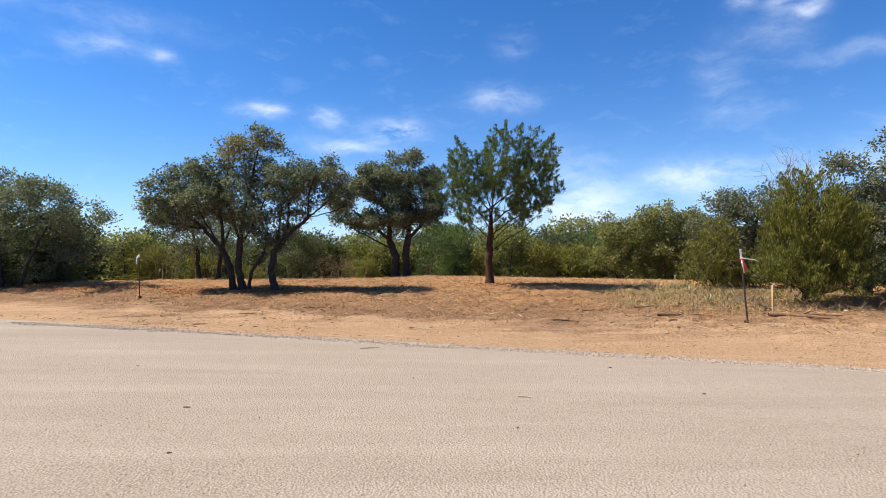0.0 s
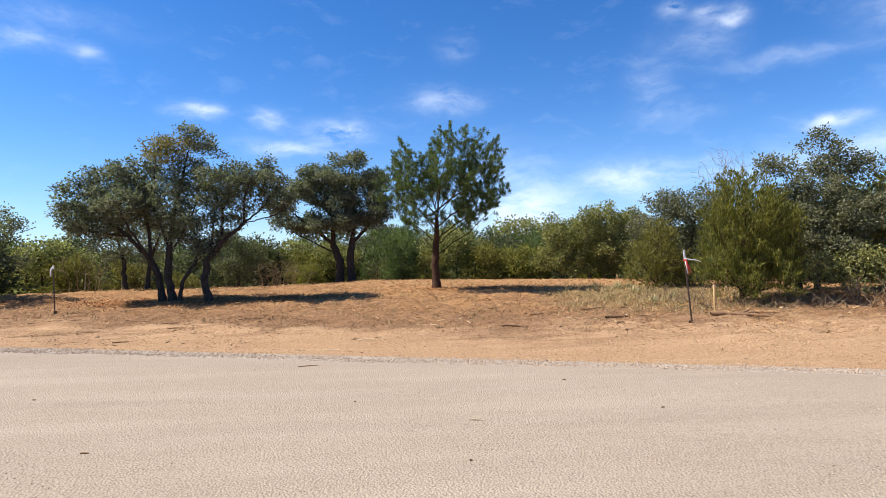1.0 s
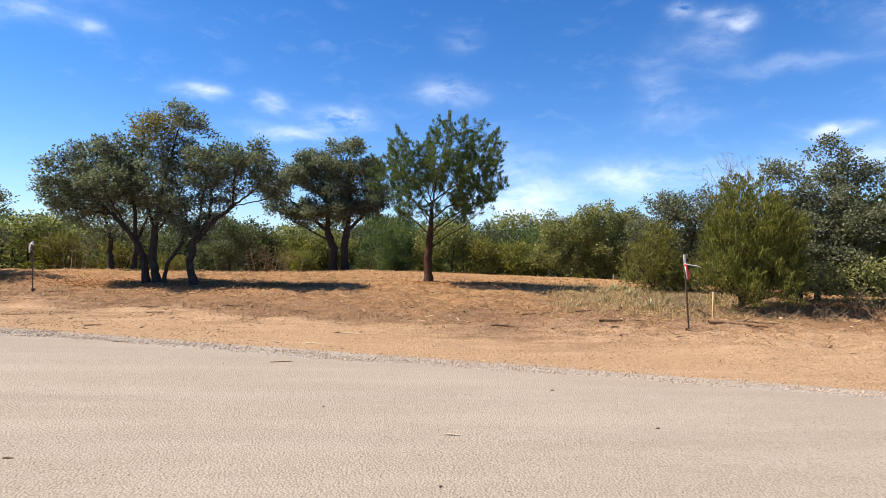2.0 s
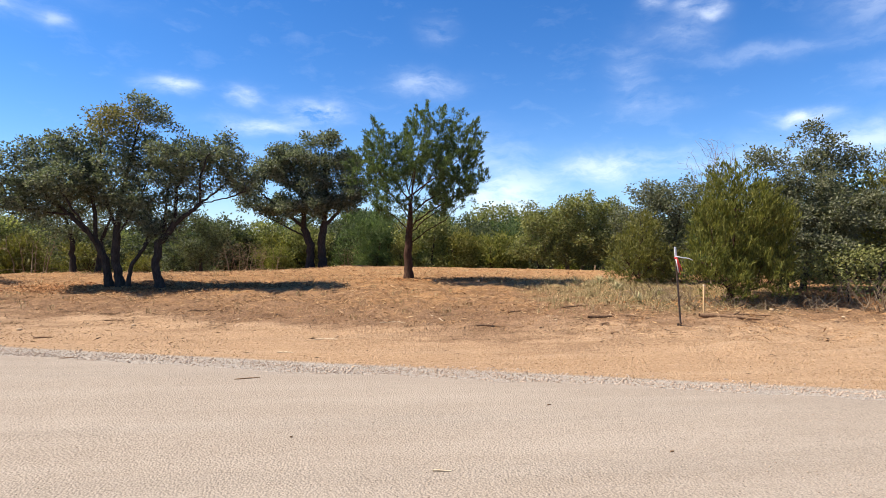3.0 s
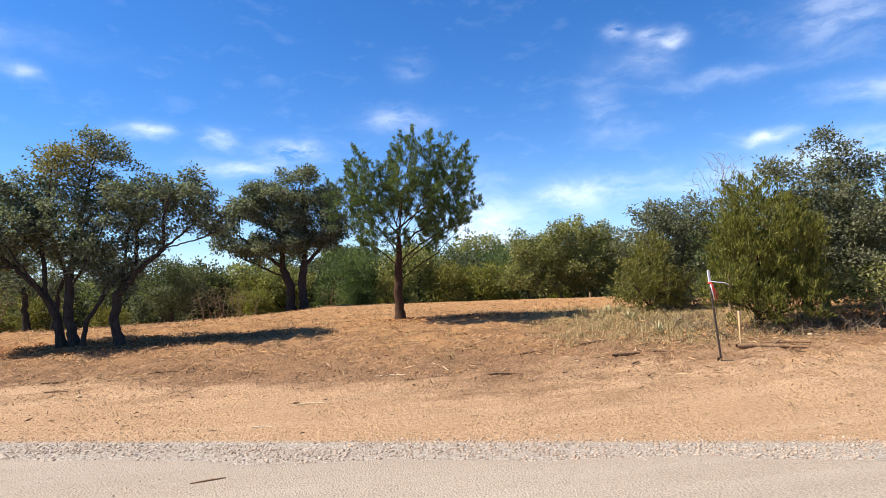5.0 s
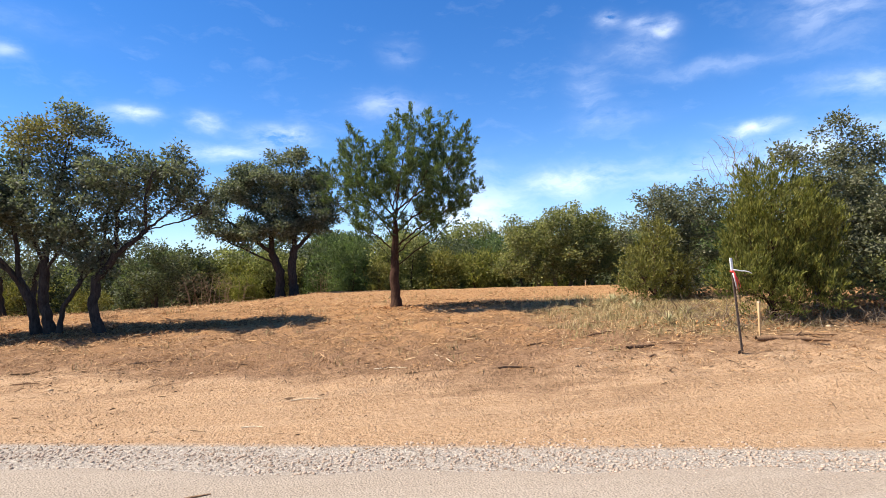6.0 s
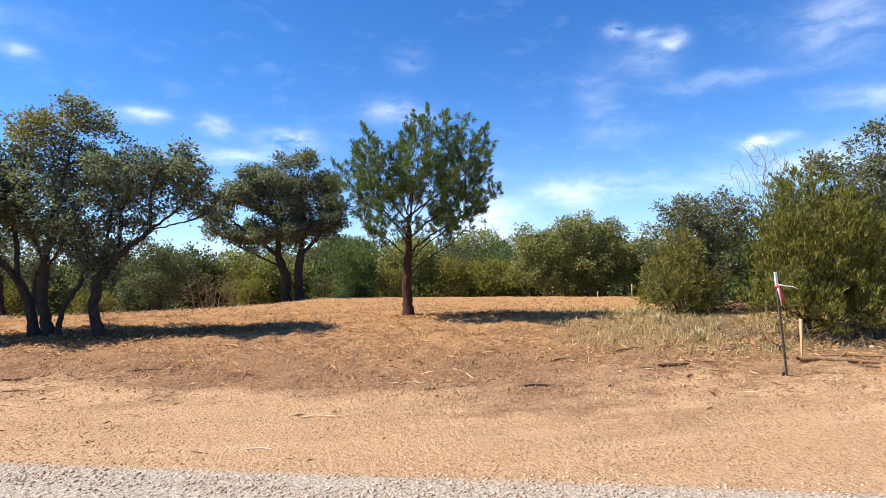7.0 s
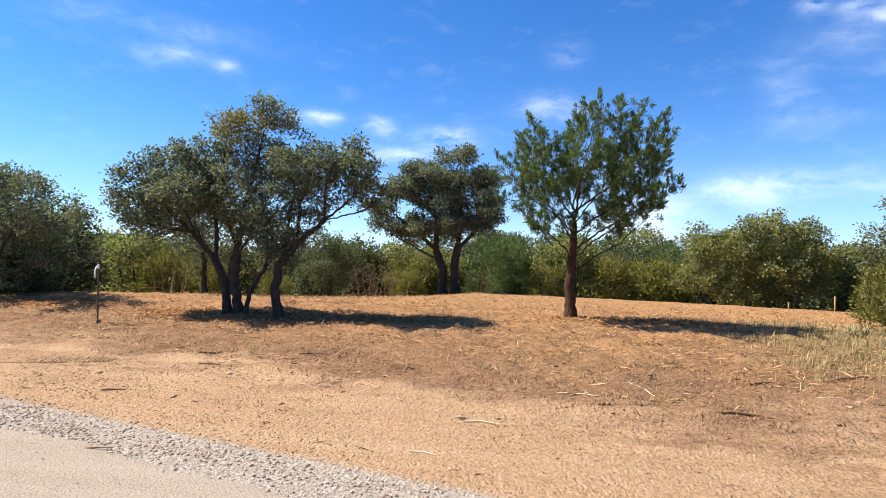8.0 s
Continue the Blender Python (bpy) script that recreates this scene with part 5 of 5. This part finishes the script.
# the tread left by a tracked machine in the dirt
def tread(x0, y0, x1, y1, width, seed):
    rng = np.random.default_rng(seed)
    n = int(math.hypot(x1 - x0, y1 - y0) / 0.065)
    V, F = [], []
    d = np.array([x1 - x0, y1 - y0]) / math.hypot(x1 - x0, y1 - y0)
    for i in range(n):
        c = np.array([x0, y0]) + d * 0.065 * i + rng.normal(0, 0.004, 2)
        nx_, ny_ = -d[1], d[0]
        b = len(V)
        for k_ in range(5):
            q = (k_ / 4 - 0.5) * width
            for off, up in ((-0.026, -0.012), (0.0, 0.001 + 0.005 * rng.random()), (0.026, -0.012)):
                px_, py_ = c[0] + nx_ * q + d[0] * off, c[1] + ny_ * q + d[1] * off
                V.append((px_, py_, float(land(px_, py_)) + 0.006 + up))
            if k_:
                for e in (0, 1):
                    o = b + 3 * (k_ - 1) + e
                    F.append((o, o + 1, o + 4, o + 3))
    return tagged(new("tread_marks", mesh_of("tread_marks", np.array(V), np.array(F), M_GROUND)), "ridged tread marks pressed into the dirt", "tread marks", kind="stuff")


tread(-7.7, 12.35, -6.1, 12.85, 0.30, 1)
tread(-5.3, 13.45, -4.2, 13.8, 0.30, 2)
tread(0.4, 11.25, 1.5, 11.5, 0.26, 3)


# ---- stakes and posts ----
def swept(name, pts, half, thick, material, twist=0.0):
    """A strip of tape along a path, with thickness."""
    V, F = [], []
    pts = [np.array(p, float) for p in pts]
    for i, p in enumerate(pts):
        a = twist * i
        w = np.array([0.15 * math.sin(a), math.sin(a) * 0.6, math.cos(a)])
        t = pts[min(i + 1, len(pts) - 1)] - pts[max(i - 1, 0)]
        if abs(t[2]) > 0.75 * np.linalg.norm(t):
            w = np.array([math.cos(a), math.sin(a), 0.0])
        w /= np.linalg.norm(w)
        nrm = np.cross(t / np.linalg.norm(t), w)
        V += [p + w * half + nrm * thick, p - w * half + nrm * thick, p - w * half - nrm * thick, p + w * half - nrm * thick]
    for i in range(len(pts) - 1):
        b = 4 * i
        F += [(b + j, b + (j + 1) % 4, b + 4 + (j + 1) % 4, b + 4 + j) for j in range(4)]
    F += [(3, 2, 1, 0), tuple(len(V) - 4 + j for j in range(4))]
    return mesh_of(name, np.array(V), np.array(F), material)


def t_post(x, y, height, lean_x, lean_y, label, white, tapes):
    """A steel T-post: flange, web with studs, a painted top, and flagging tapes tied below it."""
    root = new("t_post")
    root.matrix_world = Matrix.Translation(at(x, y)) @ Matrix.Rotation(lean_x, 4, "Y") @ Matrix.Rotation(lean_y, 4, "X")

    def section(bm, z0, z1, grow_=0.0):
        for sx, sy, cx, cy in ((0.034 + grow_, 0.006 + grow_, 0, 0), (0.006 + grow_, 0.028 + grow_, 0, 0.017)):
            r = bmesh.ops.create_cube(bm, size=1, matrix=Matrix.Translation((cx, cy, (z0 + z1) / 2)) @ Matrix.Diagonal((sx, sy, z1 - z0, 1)))
            bmesh.ops.bevel(bm, geom=list({e for v in r["verts"] for e in v.link_edges}), offset=0.0012, segments=1, affect="EDGES")

    bm = bmesh.new()
    section(bm, -0.25, height - white)
    shaft = part("shaft", joined("t_post_shaft", bm, M_STEEL), root)
    bm = bmesh.new()
    section(bm, height - white, height, 0.003)
    ob = part("painted_top", joined("t_post_top", bm, M_WHITE), root)
    ob["label"] = "white painted top"
    bm = bmesh.new()
    outline = [(-0.045, 0.05), (0.045, 0.05), (0.055, -0.02), (0.03, -0.12), (0.0, -0.17), (-0.03, -0.12), (-0.055, -0.02)]
    loops = [[bm.verts.new((px_, py_, pz_)) for px_, pz_ in outline] for py_ in (0.031, 0.036)]
    bm.faces.new(loops[0])
    bm.faces.new(loops[1][::-1])
    for q in range(7):
        bm.faces.new((loops[0][q], loops[1][q], loops[1][(q + 1) % 7], loops[0][(q + 1) % 7]))
    bmesh.ops.recalc_face_normals(bm, faces=bm.faces)
    part("anchor_plate", joined("t_post_plate", bm, M_STEEL), root)
    z = 0.12
    bm = bmesh.new()
    bmesh.ops.create_cube(bm, size=1, matrix=Matrix.Diagonal((0.014, 0.010, 0.022, 1)))
    bmesh.ops.bevel(bm, geom=bm.edges[:], offset=0.003, segments=1, affect="EDGES")
    me = joined("t_post_stud", bm, M_STEEL)
    while z < height - white - 0.05:
        part("stud", me, shaft).location = (0, -0.007, z)
        z += 0.11
    for nm, pts, half, m, lab, tw in tapes:
        part(nm, swept(nm, pts, half, 0.0012, m, tw), root)["label"] = lab
    return tagged(root, label, "post", "marker posts")


t_post(6.08, 10.9, 1.48, -0.10, 0.0, "leaning rusty steel T-post with a white top and flagging", 0.19,
       [("red_tape", [(0.012, -0.022, 1.250), (0.022, -0.03, 1.170), (0.034, -0.034, 1.090), (0.040, -0.03, 1.020), (0.052, -0.028, 0.960)], 0.020, M_RED, "red flagging tape", 0.25),
        ("red_tape_end", [(0.0, -0.022, 1.270), (0.018, -0.035, 1.200), (0.050, -0.04, 1.140), (0.075, -0.035, 1.070), (0.085, -0.03, 1.010)], 0.014, M_RED, "red flagging tape", 0.2),
        ("white_tape_end", [(-0.012, -0.024, 1.250), (-0.006, -0.032, 1.170), (0.004, -0.034, 1.080), (0.010, -0.03, 1.000)], 0.013, M_TAPE, "white flagging tape", 0.15),
        ("white_tape", [(0, -0.02, 1.300), (0.06, -0.03, 1.285), (0.12, -0.035, 1.265), (0.19, -0.03, 1.255), (0.26, -0.02, 1.235), (0.32, -0.02, 1.200)], 0.008, M_TAPE, "white flagging tape", 0.12),
        ("band", [(-0.024, -0.012, 1.275), (0.0, -0.02, 1.275), (0.024, -0.012, 1.275), (0.016, 0.036, 1.275), (-0.016, 0.036, 1.275), (-0.024, -0.012, 1.275)], 0.014, M_RED, "knotted red tape", 0.0)])
t_post(-8.85, 15.95, 1.27, 0.0, 0.03, "upright dark steel T-post with a pale flag at its top", 0.10,
       [("white_tape", [(0, -0.02, 1.24), (-0.03, -0.03, 1.20), (-0.05, -0.035, 1.12), (-0.055, -0.03, 1.04), (-0.06, -0.03, 0.98)], 0.017, M_TAPE, "white flagging tape", 0.1)])


def stake(x, y, height, size, paint, label, lean=0.0):
    """A sawn stake with a chipped, painted head and a point in the ground."""
    root = new("wooden_stake")
    root.matrix_world = Matrix.Translation(at(x, y)) @ Matrix.Rotation(lean, 4, "Y") @ Matrix.Rotation(0.3, 4, "Z")
    for nm, z0, z1, m, g_ in (("shaft", -0.12, height - paint[0], M_PINE, 0), ("painted_head", height - paint[0], height, paint[1], 0.002)):
        bm = bmesh.new()
        bmesh.ops.create_cube(bm, size=1, matrix=Matrix.Translation((0, 0, (z0 + z1) / 2)) @ Matrix.Diagonal((size + g_, size + g_, z1 - z0, 1)))
        bmesh.ops.bevel(bm, geom=bm.edges[:], offset=0.003, segments=2, affect="EDGES")
        for v in bm.verts:
            if v.co.z < 0:
                v.co.x *= 0.3
                v.co.y *= 0.3
            elif v.co.z > height - 0.01:
                v.co.z += 0.006 * noise.noise(v.co * 60)
        part(nm, joined("stake_" + nm, bm, m), root)
    return tagged(root, label, "stake", "wooden stakes")


stake(7.0, 11.6, 0.66, 0.042, (0.03, M_PALE), "short plain sawn pine stake with a weathered top")
stake(14.2, 29.3, 0.62, 0.055, (0.06, M_PALE), "weathered wooden stake by the far bushes")
stake(13.0, 30.6, 0.30, 0.05, (0.12, M_PALE), "small pale wooden stake by the far bushes")
